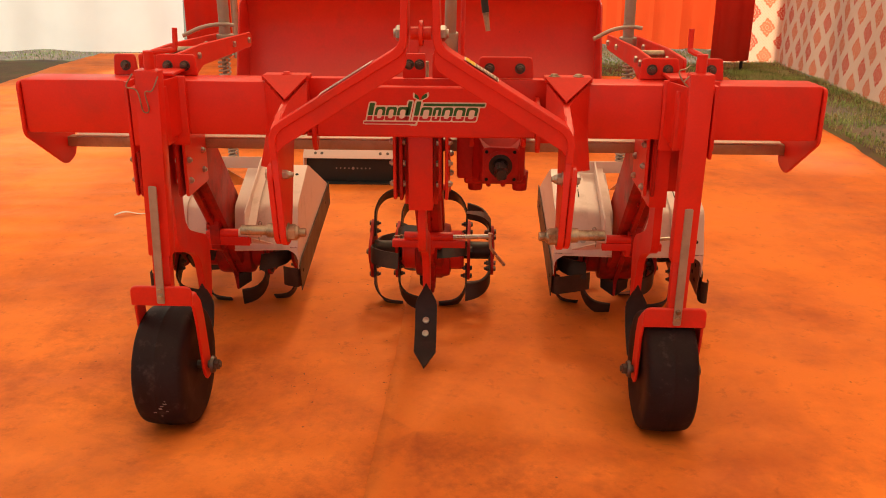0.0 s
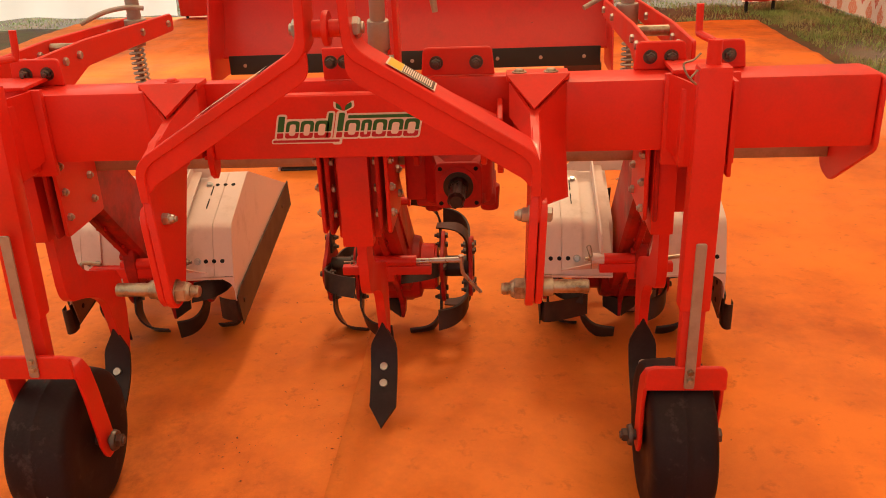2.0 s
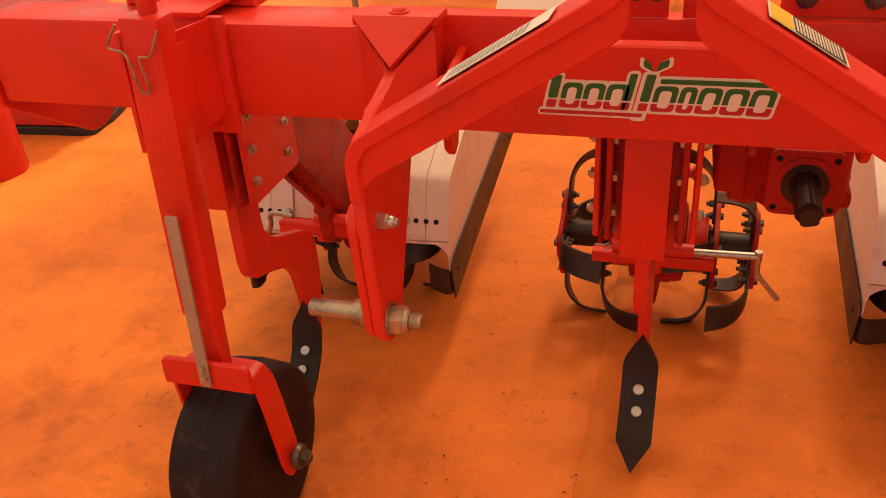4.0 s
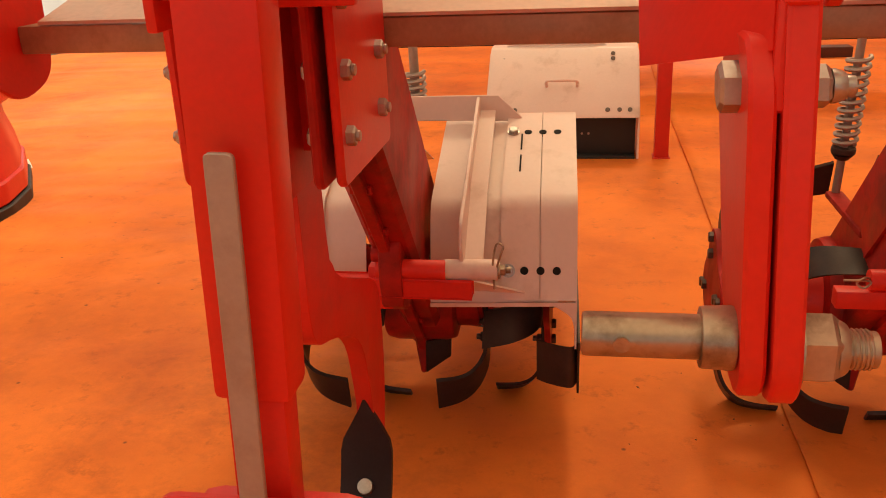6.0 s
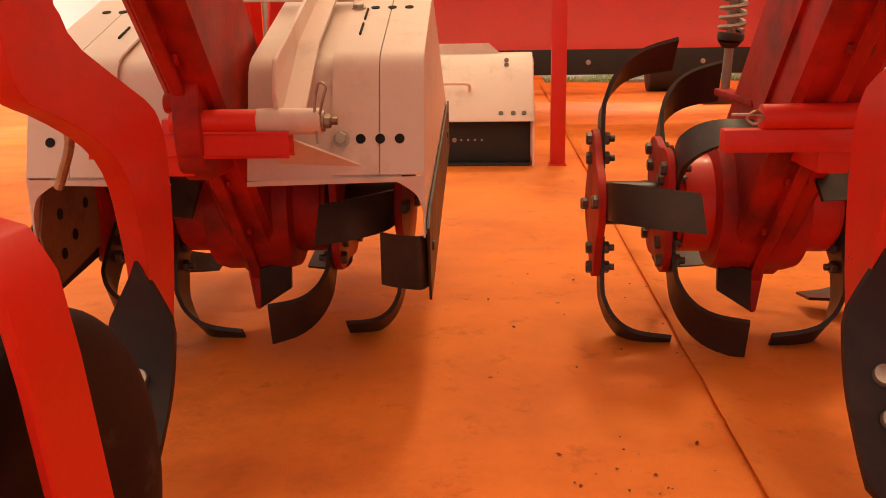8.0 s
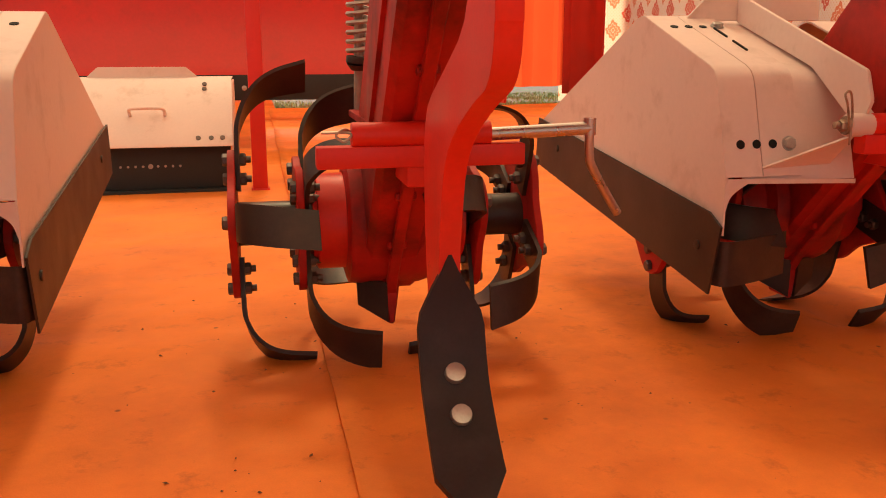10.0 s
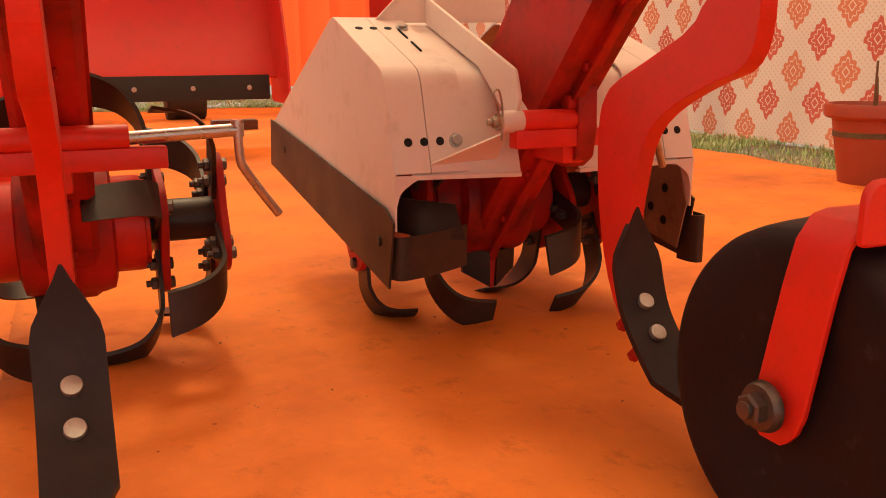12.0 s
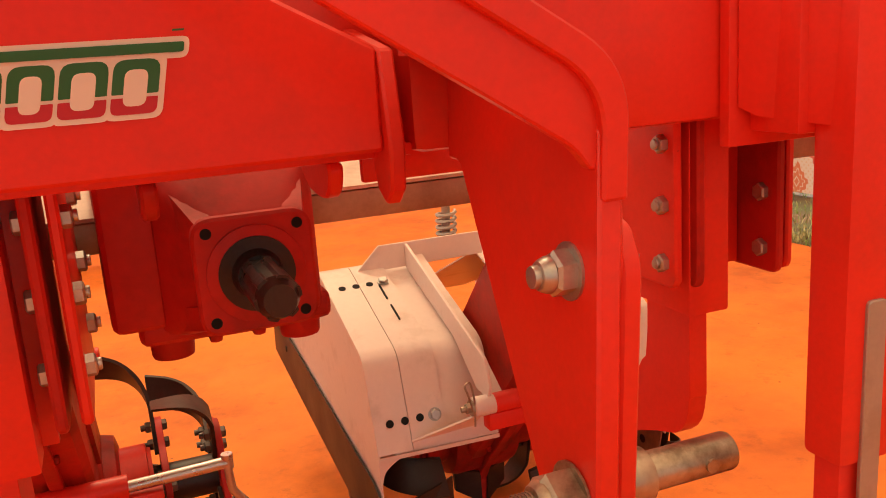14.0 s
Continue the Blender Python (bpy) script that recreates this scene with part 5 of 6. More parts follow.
# hoods over the outer rotors
def hood(xc, s, xin, o_out):
    """White folded hood in two halves either side of the chain case, with sliding end pieces and dark skirts."""
    root = new("hood")
    root.parent = R
    tagged(root, "white sheet-metal rotor hood with dark skirt")
    if s < 0:
        hinge = Matrix.Translation((xc, 1.05, 0))
        root.matrix_world = hinge @ Matrix.Rotation(0.035, 4, "Z") @ hinge.inverted()
    prof = [(0.772, 0.312), (0.813, 0.440), (0.819, 0.455), (0.828, 0.466), (0.843, 0.474), (1.062, 0.5475), (1.079, 0.5535), (1.093, 0.5555), (1.108, 0.5525), (1.130, 0.5435), (1.640, 0.330)]
    out = lambda o: xc + s * o
    inner = xin
    def span(a, b):
        return (min(a, b), max(a, b))
    up = [(y - 0.002, z + 0.0038) for y, z in prof]
    up2 = [(y - 0.004, z + 0.0076) for y, z in prof]
    # s points away from the machine's middle; the inner half lies towards it
    for side, x_end in ((-1, inner), (1, out(o_out))):
        x_near = out(side * 0.055)
        way = 1 if x_end > x_near else -1
        x_mid = x_end - way * 0.112
        bm = shape()
        folded(bm, prof, *span(x_near, x_end - way * 0.03))
        part("cover_sheet", bm, WHITE, root)
        bm = shape()
        folded(bm, up2, *span(x_mid - way * 0.012, x_end - way * 0.0604), 0.0035)
        part("slide_sheet", bm, WHITE, root)
        bm = shape()
        folded(bm, up2, *span(x_end - way * 0.0590, x_end), 0.0035)
        e = x_end
        w = 0.003 if x_end > x_near else -0.003
        prism(bm, [(0.7686, 0.2312), (0.7686, 0.3188), (0.8096, 0.4468), (0.8156, 0.4618), (0.8246, 0.4728), (0.8396, 0.4808), (1.0586, 0.5543), (1.0756, 0.5603), (1.0896, 0.5623), (1.1046, 0.5593), (1.1266, 0.5503), (1.6386, 0.3362), (1.6406, 0.3212)], "x", *span(e + w * 0.3, e - w * 0.7), 0.0)
        prism(bm, rounded([(e - w * 0.6, 0.3135), (e - way * 0.046, 0.3135), (e - way * 0.027, 0.304), (e - way * 0.008, 0.290), (e - w * 0.6, 0.266)], [0, 0.004, 0.01, 0.01, 0]), "y", 0.7690, 0.7715, 0.0)
        part("end_piece", bm, WHITE, root)
        bm = shape()
        sweep(bm, [(x_near, 0.7705, 0.3085), (x_end, 0.7675, 0.3145)], [(-0.002, -0.004), (0.014, -0.004), (0.014, -0.0015), (-0.002, 0.003)] if way < 0 else [(0.002, -0.004), (-0.014, -0.004), (-0.014, -0.0015), (0.002, 0.003)], (0, 0, 1))
        part("rim", bm, WHITE, root)
        bm = shape()
        prism(bm, [(0.790, 0.135), (0.764, 0.245), (0.80, 0.262), (1.642, 0.345), (1.660, 0.235)], "x", *span(e + w, e + w * 2.2), 0.0)
        sk = part("skirt", bm, SKIRT, root, "dull dark metal skirt")
        bm = shape()
        q = -1 if x_end > x_near else 1
        if side > 0:
            # outer end: a short channel curled outwards
            bend = [(e + w, 0.800, 0), (e + w * 1.5, 0.772, 0), (e - q * 0.014, 0.758, 0), (e - q * 0.030, 0.764, 0), (e - q * 0.034, 0.800, 0)]
        elif s < 0:
            bend = [(e + w, 0.790, 0), (e + w + q * 0.012, 0.772, 0), (e + q * 0.045, 0.785, 0), (e + q * 0.066, 0.800, 0)]
        else:
            bend = [(e + w, 0.790, 0), (e + w + q * 0.02, 0.772, 0), (e + q * 0.09, 0.798, 0), (e + q * 0.148, 0.83, 0)]
        pts = curve_points(bend, 5)
        b = bmesh.new()
        low, high = (0.128, 0.214) if side > 0 else (0.155, 0.232) if s < 0 else (0.150, 0.220)
        rows = [[b.verts.new((p.x, p.y, low)), b.verts.new((p.x, p.y, high)), b.verts.new((p.x, p.y + 0.003, high)), b.verts.new((p.x, p.y + 0.003, low))] for p in pts]
        for a, c in zip(rows, rows[1:]):
            for j in range(4):
                b.faces.new((a[j], a[(j + 1) % 4], c[(j + 1) % 4], c[j]))
        b.faces.new(rows[0])
        b.faces.new(rows[-1][::-1])
        join(bm, b)
        part("skirt_return", bm, BLACK, sk)
        if side > 0:
            bm = shape()
            prism(bm, [(0.794, 0.150), (0.772, 0.236), (0.80, 0.300), (1.30, 0.300), (1.30, 0.235)], "x", *span(e - w * 1.2, e - w * 2.2), 0.0)
            inner_plate = part("inner_plate", bm, RUSTY, sk, "dull rusty inner plate")
            for y, z in ((0.835, 0.255), (0.875, 0.215), (0.835, 0.195), (0.92, 0.255)):
                bm = shape()
                cyl(bm, (e - w * 2.0, y, z), (e - w * 2.5, y, z), 0.0085, seg=16)
                part("hole", bm, HOLE, inner_plate)
        for y, z in ((0.83, 0.205), (1.50, 0.285)):
            bm = shape()
            cyl(bm, (e + w, y, z), (e + w * 3.2, y, z), 0.008, seg=14, bevel=0.001)
            part("rivet", bm, SKIRT, sk)
        bm = shape()
        for y0, y1 in ((0.90, 0.945), (0.965, 1.010)):
            z0, z1 = 0.4955 + (y0 - 0.90) * 0.3356, 0.4955 + (y1 - 0.90) * 0.3356
            xg = x_end - way * 0.096
            prism(bm, [(y0, z0 + 0.002), (y1, z1 + 0.002), (y1, z1 + 0.0095), (y0, z0 + 0.0095)], "x", xg - 0.0014, xg + 0.0014, 0)
        part("slit", bm, HOLE, root)
        # rows of slots: three open holes and a bolt, on the front and on the top
        step = 0.0265 * (-1 if x_end > x_near else 1)
        for k in range(4):
            x = e + step * (k + (1.22 if s < 0 else 1.02))
            fy, fz, fn = 0.7826, 0.3662, Vector((0, -0.952, 0.305))
            ty, tz, tn = 1.019, 0.5425, Vector((0, -0.31, 0.95))
            for (y, z, nn) in ((fy, fz, fn), (ty, tz, tn)):
                bm = shape()
                p = Vector((x, y, z))
                if k < 3:
                    cyl(bm, p - nn * 0.006, p + nn * 0.0008, 0.0068, seg=16)
                    part("slot", bm, HOLE, root)
                else:
                    hexa(bm, p, nn, 0.0095, 0.006, 0.0115)
                    part("bolt", bm, ZINC, root)
    # ridge bracket, strut to the front socket, stop plate and lynch pin
    xb, xk = (out(-0.100), 0.0) if s > 0 else (out(-0.118), 0.046)
    bm = shape()
    prism(bm, [(out(-0.205), 0.553), (out(0.062), 0.556), (out(0.062), 0.602), (out(-0.155), 0.602)], "y", 1.066, 1.071, 0.001)
    part("ridge_plate", bm, WHITE, root)
    bm = shape()
    prism(bm, rounded([(1.0655, 0.552), (1.0655, 0.601), (0.706, 0.476), (0.690, 0.434), (0.700, 0.412), (0.742, 0.412), (0.835, 0.478)], 0.006), "x", xb - 0.003, xb + 0.003, 0.001)
    sweep(bm, [(xb + 0.016, 1.0655, 0.572), (xb + 0.016, 0.850, 0.492), (xb + 0.016, 0.716, 0.404)], [(-0.016, -0.0025), (0.016, -0.0025), (0.016, 0.0025), (-0.016, 0.0025)], (0, 0, 1))
    cyl(bm, (out(-0.128 - xk), 0.704, 0.399), (out(-0.090), 0.704, 0.399), 0.0168, seg=20, bevel=0.003)
    part("strut", bm, WHITE, root, "white angle strut")
    bm = shape()
    xe = out(-0.128 - xk)
    cyl(bm, (xe, 0.704, 0.399), (xe - s * 0.004, 0.704, 0.399), 0.0135, seg=20, bevel=0.001)
    hexa(bm, (xe - s * 0.004, 0.704, 0.399), (-s, 0, 0), 0.0092, 0.008, 0.0, 0.008)
    part("nut", bm, PIN, root, "worn nut and washer")
    bm = shape()
    b = bmesh.new()
    P = [Vector((out(-0.215), 0.772, 0.330)), Vector((out(-0.112), 0.705, 0.384)), Vector((out(-0.100), 0.772, 0.335))]
    f0 = [b.verts.new(q) for q in P]
    f1 = [b.verts.new(q + Vector((0, 0.003, 0.002))) for q in P]
    b.faces.new(f0)
    b.faces.new(f1[::-1])
    for i in range(3):
        b.faces.new((f0[i], f1[i], f1[(i + 1) % 3], f0[(i + 1) % 3]))
    join(bm, b)
    part("stop_plate", bm, WHITE, root)
    bm = shape()
    x0 = out(-0.130 - xk * 0.85)
    sweep(bm, curve_points([(x0, 0.695, 0.395), (x0 - s * 0.010, 0.690, 0.428), (x0 - s * 0.014, 0.692, 0.443), (x0 - s * 0.004, 0.694, 0.445), (x0 + s * 0.002, 0.694, 0.413), (x0, 0.692, 0.372)], 5), ring(0.0018, 6), (0, 1, 0))
    part("lynch_pin", bm, PIN, root, "wire lynch pin")
    bm = shape()
    xo = out(0.150)
    sweep(bm, curve_points([(out(0.09), 0.704, 0.399), (xo - s * 0.01, 0.704, 0.405), (xo, 0.700, 0.398), (xo + s * 0.004, 0.704, 0.370), (xo + s * 0.03, 0.715, 0.315)], 5), ring(0.0065, 10), (0, 1, 0))
    part("latch_handle", bm, PIN, root, "bent steel locking handle")
    # spring rod from the hood up to the arm behind the beam
    xs = out(0.010)
    bm = shape()
    cyl(bm, (xs, 1.130, 0.560), (xs, 1.080, 1.10), 0.009, seg=14)
    rod = part("spring_rod", bm, GALV, root, "grey threaded spring rod")
    bm = shape()
    helix(bm, (xs, 1.128, 0.575), (xs, 1.122, 0.640), 0.019, 5, 0.004)
    part("spring", bm, GALV, rod, "coil spring")
    bm = shape()
    helix(bm, (xs, 1.100, 0.87), (xs, 1.088, 1.00), 0.022, 8, 0.004)
    part("spring", bm, GALV, rod, "coil spring")


hood(XL, -1, -0.517, 0.250)
hood(XR, 1, 0.470, 0.285)


# arms behind the beam that hold the spring rods
def rear_arm(x0, x1):
    root = new("rear_arm")
    root.parent = R
    for x in (x0, x1):
        bm = shape()
        prism(bm, rounded([(0.332, 1.038), (0.332, 1.098), (0.60, 1.100), (1.24, 1.078), (1.255, 1.065), (1.25, 1.020), (0.60, 1.030), (0.50, 1.000), (0.40, 1.000), (0.39, 1.038)], 0.012), "x", x - 0.005, x + 0.005)
        a = part("arm_plate", bm, RED, root)
        for y, z in ((0.47, 1.066), (0.55, 1.068), (0.98, 1.058), (1.20, 1.050)):
            bm = shape()
            hexa(bm, (x + 0.005, y, z), (1, 0, 0), 0.011, 0.009)
            part("bolt", bm, ZINC, a)
            bm = shape()
            hexa(bm, (x - 0.005, y, z), (-1, 0, 0), 0.011, 0.009)
            part("nut", bm, ZINC, a)
    bm = shape()
    cyl(bm, (x0 + 0.006, 0.62, 1.075), (x1 - 0.006, 0.62, 1.075), 0.014, seg=16)
    part("cross_tube", bm, PIN, root, "pale cross tube")
    xm = (x0 + x1) / 2
    bm = shape()
    cyl(bm, (xm, 1.085, 1.00), (xm, 1.075, 1.36), 0.021, seg=20)
    part("jack_tube", bm, GALV, root, "grey steel tube")
    bm = shape()
    cyl(bm, (xm, 1.084, 1.02), (xm, 1.082, 1.085), 0.034, seg=20, bevel=0.005)
    part("collar", bm, GALV, root, "grey collar")
    bm = shape()
    sweep(bm, curve_points([(xm - 0.14, 1.00, 1.085), (xm - 0.07, 1.03, 1.115), (xm, 1.05, 1.125), (xm + 0.045, 1.055, 1.120)], 5), ring(0.0075, 10), (0, 1, 0))
    part("handle", bm, GALV, root, "bent grey handle")
    return root


rear_arm(-0.865, -0.757)
rear_arm(0.690, 0.790)

# spring rod of the open middle row
bm = shape()
cyl(bm, (-0.034, 1.120, 0.405), (-0.026, 1.060, 0.99), 0.0075, seg=14)
rod = part("spring_rod", bm, GALV, R, "grey threaded spring rod")
bm = shape()
cyl(bm, (-0.033, 1.113, 0.472), (-0.033, 1.111, 0.482), 0.013, 0.020, 20)
cyl(bm, (-0.033, 1.111, 0.482), (-0.032, 1.110, 0.494), 0.0215, seg=24, bevel=0.003)
part("spring_cup", bm, BLACK, rod, "dark spring cup")
bm = shape()
helix(bm, (-0.032, 1.110, 0.496), (-0.030, 1.092, 0.66), 0.019, 11, 0.0042)
part("spring", bm, GALV, rod, "coil spring")
bm = shape()
box(bm, -0.050, -0.020, 0.90, 1.130, 0.392, 0.404, 0.003)
part("spring_bracket", bm, REDDARK, rod)
bm = shape()
cyl(bm, (0.044, 0.727, 0.582), (0.072, 0.727, 0.582), 0.012, seg=16, bevel=0.002)
cyl(bm, (0.072, 0.727, 0.582), (0.080, 0.727, 0.582), 0.016, seg=16, bevel=0.002)
part("plug", bm, RED, R, "red filler plug")


# ---- things round about ----
def leveller():
    root = thing("land_leveller", -0.28, 4.5, 0, "large red sheet-steel leveller bucket with black rubber edge", "leveller")
    root.matrix_world = Matrix()
    bm = shape()
    prof = [(4.30, 0.375), (4.36, 0.42), (4.42, 0.52), (4.45, 0.66), (4.46, 0.82), (4.44, 0.97), (4.40, 1.02)]
    folded(bm, prof, -1.60, 1.06, 0.012)
    part("blade_sheet", bm, REDFAR, root)
    for x in (-1.60, 1.06):
        bm = shape()
        s = -1 if x < 0 else 1
        prism(bm, rounded([(4.02, 0.235), (4.46, 0.235), (4.47, 1.02), (4.40, 1.03), (4.25, 1.00), (4.05, 0.50)], 0.04), "x", x - 0.006, x + 0.006)
        part("side_wing", bm, REDFAR, root)
    bm = shape()
    box(bm, -1.55, 1.01, 4.285, 4.297, 0.255, 0.385, 0.002)
    ed = part("edge_strip", bm, RUBBER, root, "black rubber edge strip")
    for k in range(9):
        x = -1.44 + 0.2925 * k
        bm = shape()
        cyl(bm, (x, 4.285, 0.318), (x, 4.278, 0.318), 0.013, seg=14, bevel=0.002)
        part("bolt", bm, ZINC, ed, "bright bolt")
    for x in (-0.9, 0.80):
        bm = shape()
        b = bmesh.new()
        bmesh.ops.create_cone(b, cap_ends=True, segments=32, radius1=0.16, radius2=0.16, depth=0.29)
        bevelled(b, 0.03, 3, 50)
        b.transform(Matrix.Translation((x, 6.42, 0.16)) @ Matrix.Rotation(radians(90), 4, "Y"))
        join(bm, b)
        part("wheel", bm, RUBBER, root, "black rubber wheel")
    bm = shape()
    box(bm, -1.2, 1.0, 6.37, 6.47, 0.16, 0.24, 0.01)
    box(bm, -0.35, -0.20, 4.45, 6.42, 0.40, 0.55, 0.01)
    box(bm, -0.35, -0.20, 6.36, 6.46, 0.2, 0.42, 0.01)
    part("rear_frame", bm, REDFAR, root)
    bm = shape()
    box(bm, 0.84, 1.13, 5.3, 5.42, 0.0, 0.07, 0.004)
    tagged(link("wood_block", bm, WOOD, "brown wooden block on the floor", "block"), "brown wooden block on the floor", "block")
    return root


leveller()


def lidded_box():
    root = thing("drill_unit", -0.6, 2.95, 0, "white lidded sheet-metal box with black open front", "seed drill")
    root.matrix_world = Matrix()
    bm = shape()
    folded(bm, [(2.84, 0.170), (2.845, 0.185), (3.10, 0.398), (3.12, 0.405), (3.30, 0.405)], -0.895, -0.300, 0.004)
    lid = part("lid", bm, WHITE, root, "white sheet lid")
    bm = shape()
    prism(bm, [(-0.84, 0.402), (-0.42, 0.402), (-0.47, 0.445), (-0.79, 0.445)], "y", 3.14, 3.146, 0.001)
    part("back_flap", bm, WHITE, root)
    for x in (-0.895, -0.300):
        bm = shape()
        prism(bm, [(2.86, 0.0), (2.86, 0.18), (3.10, 0.385), (3.32, 0.392), (3.32, 0.0)], "x", x - 0.004, x + 0.004, 0.001)
        part("side", bm, WHITE, root)
    bm = shape()
    box(bm, -0.885, -0.310, 2.90, 2.91, 0.012, 0.17, 0.002)
    box(bm, -0.885, -0.310, 2.86, 2.91, 0.0, 0.012, 0.002)
    fr = part("front_panel", bm, RUBBER, root, "black front panel")
    for k in range(9):
        bm = shape()
        cyl(bm, (-0.70 + 0.026 * k, 2.9, 0.095), (-0.70 + 0.026 * k, 2.896, 0.095), 0.0045 if k != 4 else 0.009, seg=10)
        part("stud", bm, GALV, fr)
    bm = shape()
    sweep(bm, curve_points([(-0.66, 2.955, 0.272), (-0.66, 2.925, 0.296), (-0.64, 2.918, 0.303), (-0.56, 2.918, 0.303), (-0.54, 2.925, 0.296), (-0.54, 2.955, 0.272)], 4), ring(0.006, 8), (0, 1, 0))
    part("handle", bm, WHITE, lid)
    for x, y, z in ((-0.42, 2.86, 0.196), (-0.375, 2.86, 0.196), (-0.335, 2.86, 0.196), (-0.82, 2.86, 0.196), (-0.78, 2.86, 0.196), (-0.40, 3.06, 0.3625), (-0.40, 3.08, 0.379)):
        bm = shape()
        w = Vector((0, -0.71, 0.70))
        cyl(bm, Vector((x, y, z)), Vector((x, y, z)) + w * 0.006, 0.009, seg=10)
        part("rivet", bm, DARKBOLT, lid)
    return root


lidded_box()

bm = shape()
box(bm, -0.236, -0.181, 2.87, 2.93, -0.006, 0.90, 0.006)
box(bm, -0.242, -0.175, 2.864, 2.936, -0.006, 0.006, 0.003)
link("stand_post", bm, REDFAR, "plain red square steel stand post on the floor", "post")


def side_implement():
    root = thing("red_implement", -2.9, 2.1, 0, "red implement on a dark skid standing beside the machine", "implement")
    root.matrix_world = Matrix()
    foot = [(-3.4, 1.83), (-2.52, 1.900), (-2.465, 1.925), (-2.472, 2.08), (-2.540, 2.29), (-2.76, 2.62), (-3.4, 2.70)]
    inset = lambda k: [(-2.95 + (x + 2.95) * k, 2.25 + (y - 2.25) * k) for x, y in foot]
    bm = shape()
    prism(bm, rounded(foot, 0.02), "z", -0.004, 0.042, 0.004)
    part("skid", bm, RUBBER, root, "black skid")
    bm = shape()
    prism(bm, rounded(inset(0.975), 0.02), "z", 0.043, 0.125, 0.008)
    part("base_plate", bm, REDFAR, root)
    bm = shape()
    b = bmesh.new()
    rows = [[b.verts.new((x, y, z)) for x, y in rounded(inset(k), 0.05)] for k, z in ((0.95, 0.12), (0.92, 0.20), (0.86, 0.28), (0.84, 0.376))]
    for a, c in zip(rows, rows[1:]):
        for q in range(len(a)):
            b.faces.new((a[q], a[(q + 1) % len(a)], c[(q + 1) % len(a)], c[q]))
    b.faces.new(rows[0][::-1])
    b.faces.new(rows[-1])
    join(bm, b)
    part("body", bm, REDFAR, root)
    bm = shape()
    prism(bm, rounded(inset(1.0), 0.03), "z", 0.374, 0.430, 0.012)
    part("top_plate", bm, REDFAR, root)
    bm = shape()
    cyl(bm, (-2.66, 1.52, -0.003), (-2.66, 1.52, 0.42), 0.132, 0.122, 36, 0.01)
    part("leg_drum", bm, REDFAR, root)
    bm = shape()
    b = bmesh.new()
    bmesh.ops.create_uvsphere(b, u_segments=32, v_segments=18, radius=0.30)
    b.transform(Matrix.Translation((-2.95, 2.75, 1.12)) @ Matrix.Diagonal((1, 1.1, 0.8, 1)))
    join(bm, b)
    cyl(bm, (-2.95, 2.6, 0.5), (-2.95, 2.7, 1.0), 0.06, seg=20)
    part("tank", bm, REDFAR, root)
    return root


side_implement()


def pot():
    root = thing("plant_pot", 2.80, 1.95, 0, "dark red plastic flower pot with two dry stems", "flower pot")
    bm = shape()
    b = bmesh.new()
    k = 40
    prof = [(0.098, 0.0), (0.100, 0.006), (0.140, 0.245), (0.160, 0.250), (0.170, 0.258), (0.172, 0.292), (0.168, 0.303), (0.156, 0.303), (0.146, 0.28), (0.132, 0.20)]
    rings = [[b.verts.new((r * math.cos(2 * math.pi * i / k), r * math.sin(2 * math.pi * i / k), z)) for i in range(k)] for r, z in prof]
    for a, c in zip(rings, rings[1:]):
        for i in range(k):
            b.faces.new((a[i], a[(i + 1) % k], c[(i + 1) % k], c[i]))
    b.faces.new(rings[0])
    b.faces.new(rings[-1])
    join(bm, b)
    part("pot_body", bm, TERRA, root)
    bm = shape()
    cyl(bm, (0, 0, 0.18), (0, 0, 0.20), 0.134, seg=40)
    part("soil", bm, SOIL, root, "dry potting soil")
    for dx, dy, h in ((0.0, 0.0, 0.46), (0.02, 0.015, 0.40)):
        bm = shape()
        sweep(bm, curve_points([(dx, dy, 0.19), (dx * 1.5 + 0.004, dy, 0.30), (dx * 2, dy * 2, h)], 4), ring(0.005, 6), (1, 0.2, 0))
        part("stem", bm, CRUMB, root, "dry brown stem")


pot()


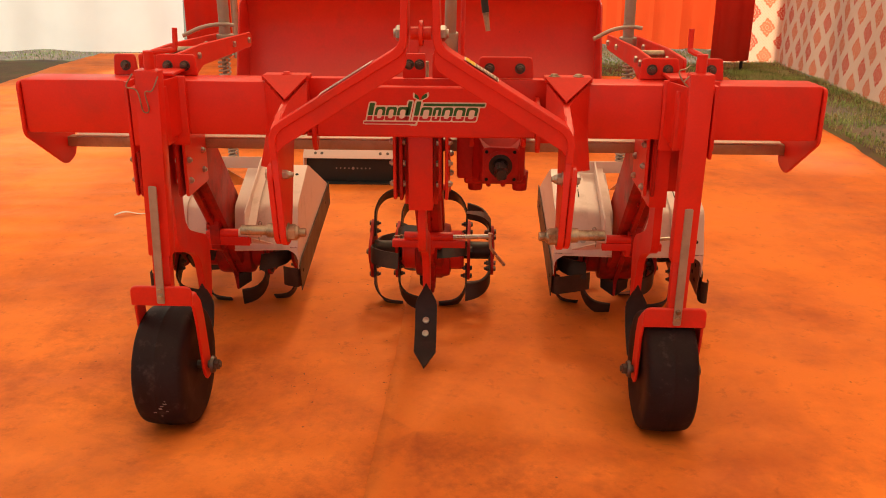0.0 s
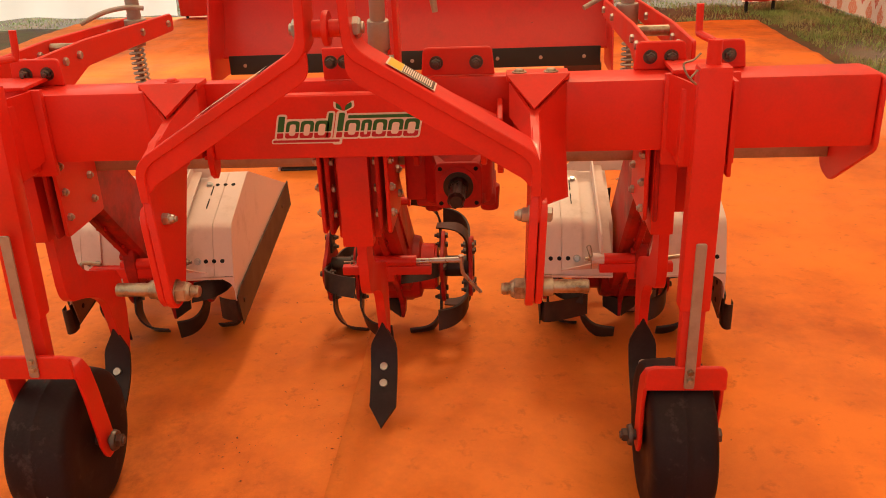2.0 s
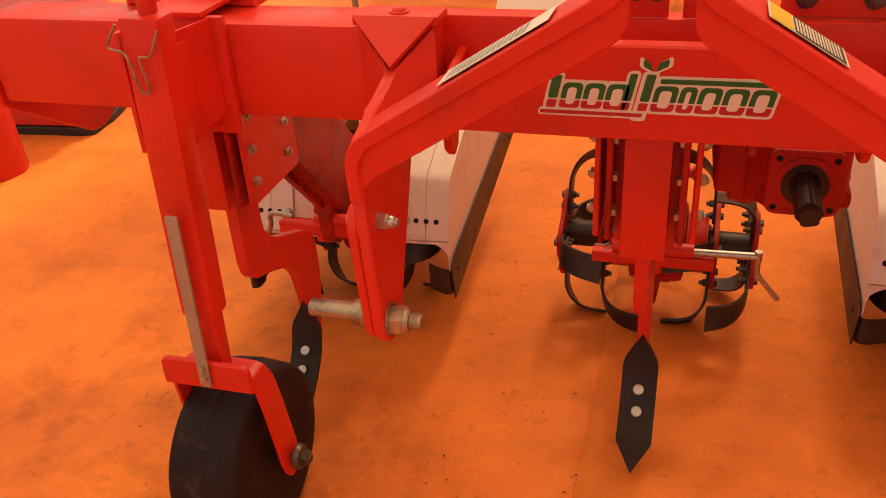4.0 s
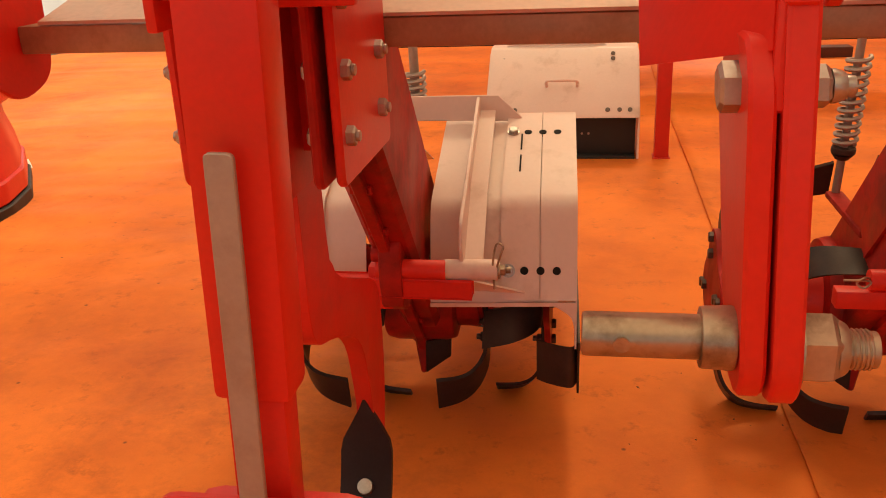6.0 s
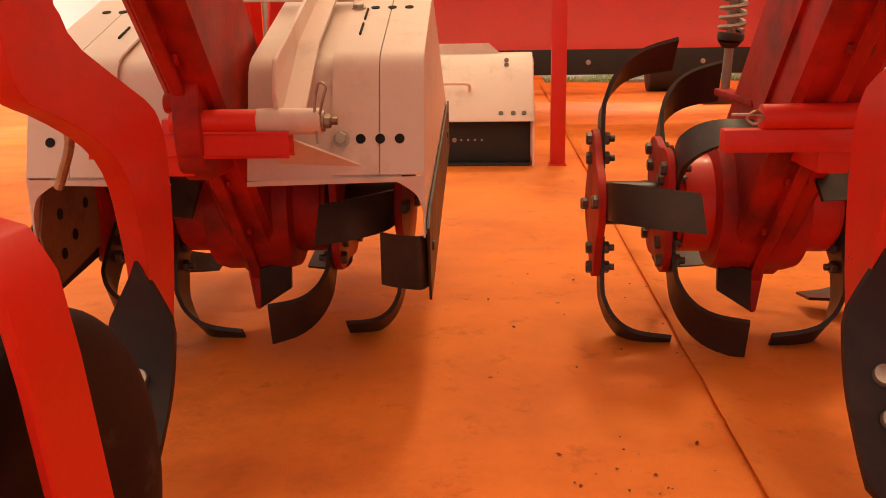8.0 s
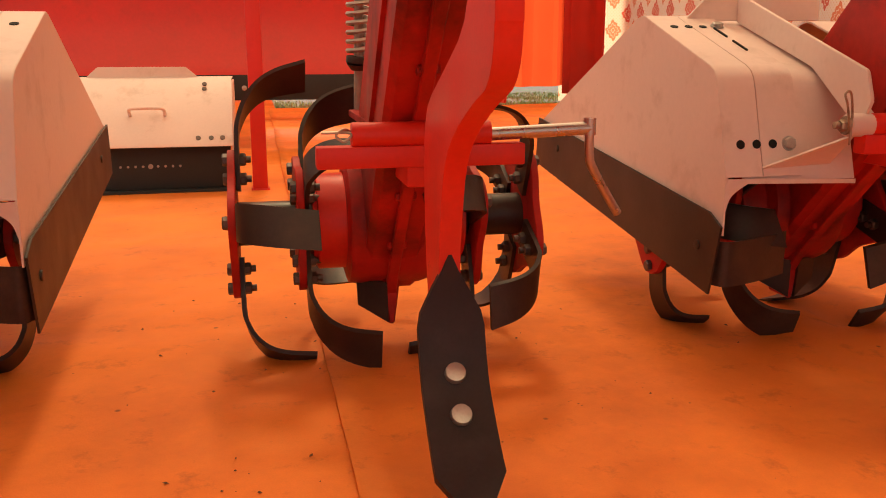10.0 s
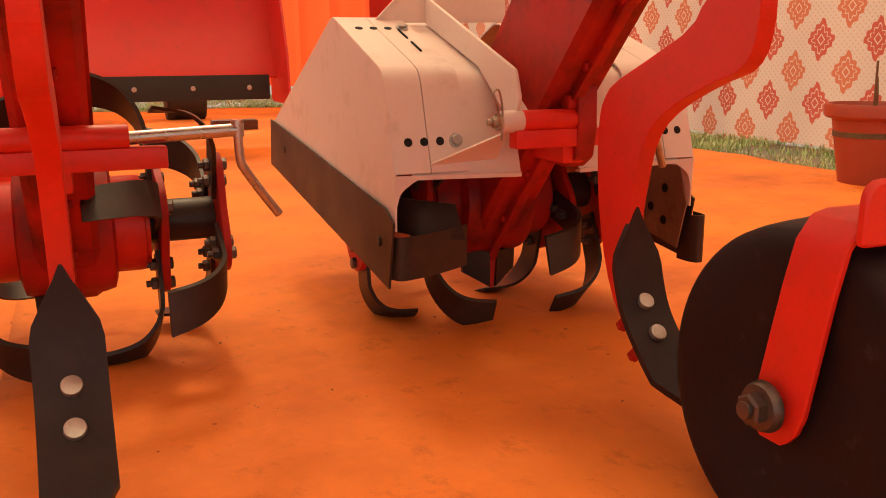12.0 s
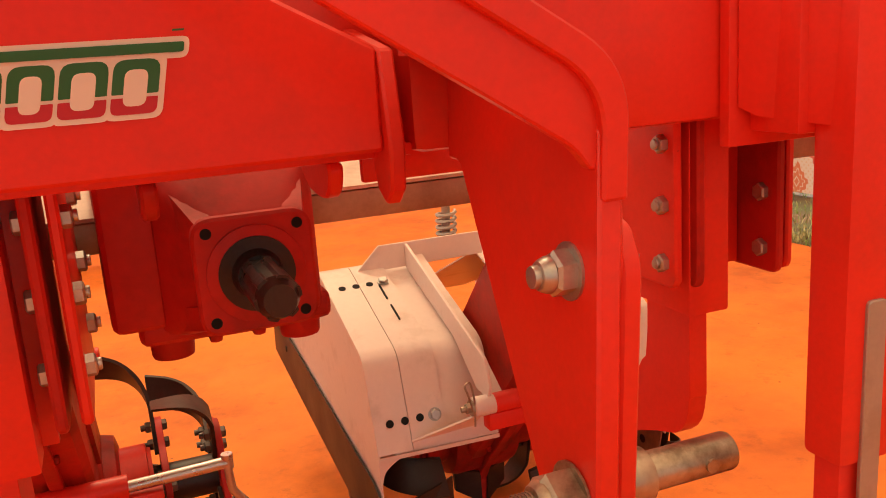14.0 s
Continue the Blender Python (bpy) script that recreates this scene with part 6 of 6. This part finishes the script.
# ---- crumbs of soil on the cloth ----
def crumbs():
    rng = random.Random(11)
    bm = shape()
    vs, fs = [], []
    for _ in range(420):
        pick = rng.random()
        if pick < 0.45:
            x, y = rng.gauss(0.18, 0.30), rng.gauss(1.0, 0.28)
        elif pick < 0.75:
            cx, cy = rng.choice(((-0.22, 0.55), (0.05, 0.62), (-0.12, 0.30), (0.36, 0.95), (-0.45, 0.30), (0.30, 0.75)))
            x, y = rng.gauss(cx, 0.07), rng.gauss(cy, 0.05)
        else:
            x, y = rng.uniform(-2.6, 2.6), rng.uniform(-0.9, 3.6)
        r = rng.uniform(0.001, 0.0032) * (1.7 if rng.random() < 0.08 else 1)
        k = len(vs)
        e = rng.uniform(0.6, 2.2)
        a = rng.uniform(0, 3.14)
        for (dx, dy, dz) in ((1, 0, 0), (0, 1, 0), (-1, 0, 0), (0, -1, 0), (0, 0, 1), (0, 0, -0.3)):
            px_, py_ = dx * r * e * rng.uniform(0.7, 1.2), dy * r * rng.uniform(0.7, 1.2)
            vs.append((x + px_ * math.cos(a) - py_ * math.sin(a), y + px_ * math.sin(a) + py_ * math.cos(a), 0.002 + dz * r * 0.8))
        fs += [(k, k + 1, k + 4), (k + 1, k + 2, k + 4), (k + 2, k + 3, k + 4), (k + 3, k, k + 4), (k + 1, k, k + 5), (k + 2, k + 1, k + 5), (k + 3, k + 2, k + 5), (k, k + 3, k + 5)]
    me = bpy.data.meshes.new("soil_crumbs")
    me.from_pydata(vs, [], fs)
    me.materials.append(CRUMB)
    bm.free()
    tagged(new("soil_crumbs", me), "scattered dark crumbs of soil on the floor cloth", "soil crumbs", "", "stuff")


crumbs()


def paper_strip(x0, y0, x1, y1, w):
    """A torn strip of white paper lying slightly curled."""
    a, d = Vector((x0, y0, 0)), Vector((x1 - x0, y1 - y0, 0))
    side = Vector((-d.y, d.x, 0)).normalized() * w
    b = bmesh.new()
    rows = []
    for i in range(9):
        f = i / 8
        p = a + d * f + Vector((0, 0, 0.012 + 0.012 * math.sin(f * 5)))
        rows.append([b.verts.new(p - side * (1 - 0.5 * f)), b.verts.new(p + side * (1 - 0.3 * f))])
    for p, q in zip(rows, rows[1:]):
        b.faces.new((p[0], q[0], q[1], p[1]))
    ob = link("paper_strip", b, STICKW, "white torn paper strip on the floor cloth", "paper")
    ob.modifiers.new("thickness", "SOLIDIFY").thickness = 0.001


paper_strip(-1.80, 2.12, -1.66, 2.20, 0.014)
paper_strip(-2.91, 2.79, -2.75, 2.61, 0.014)
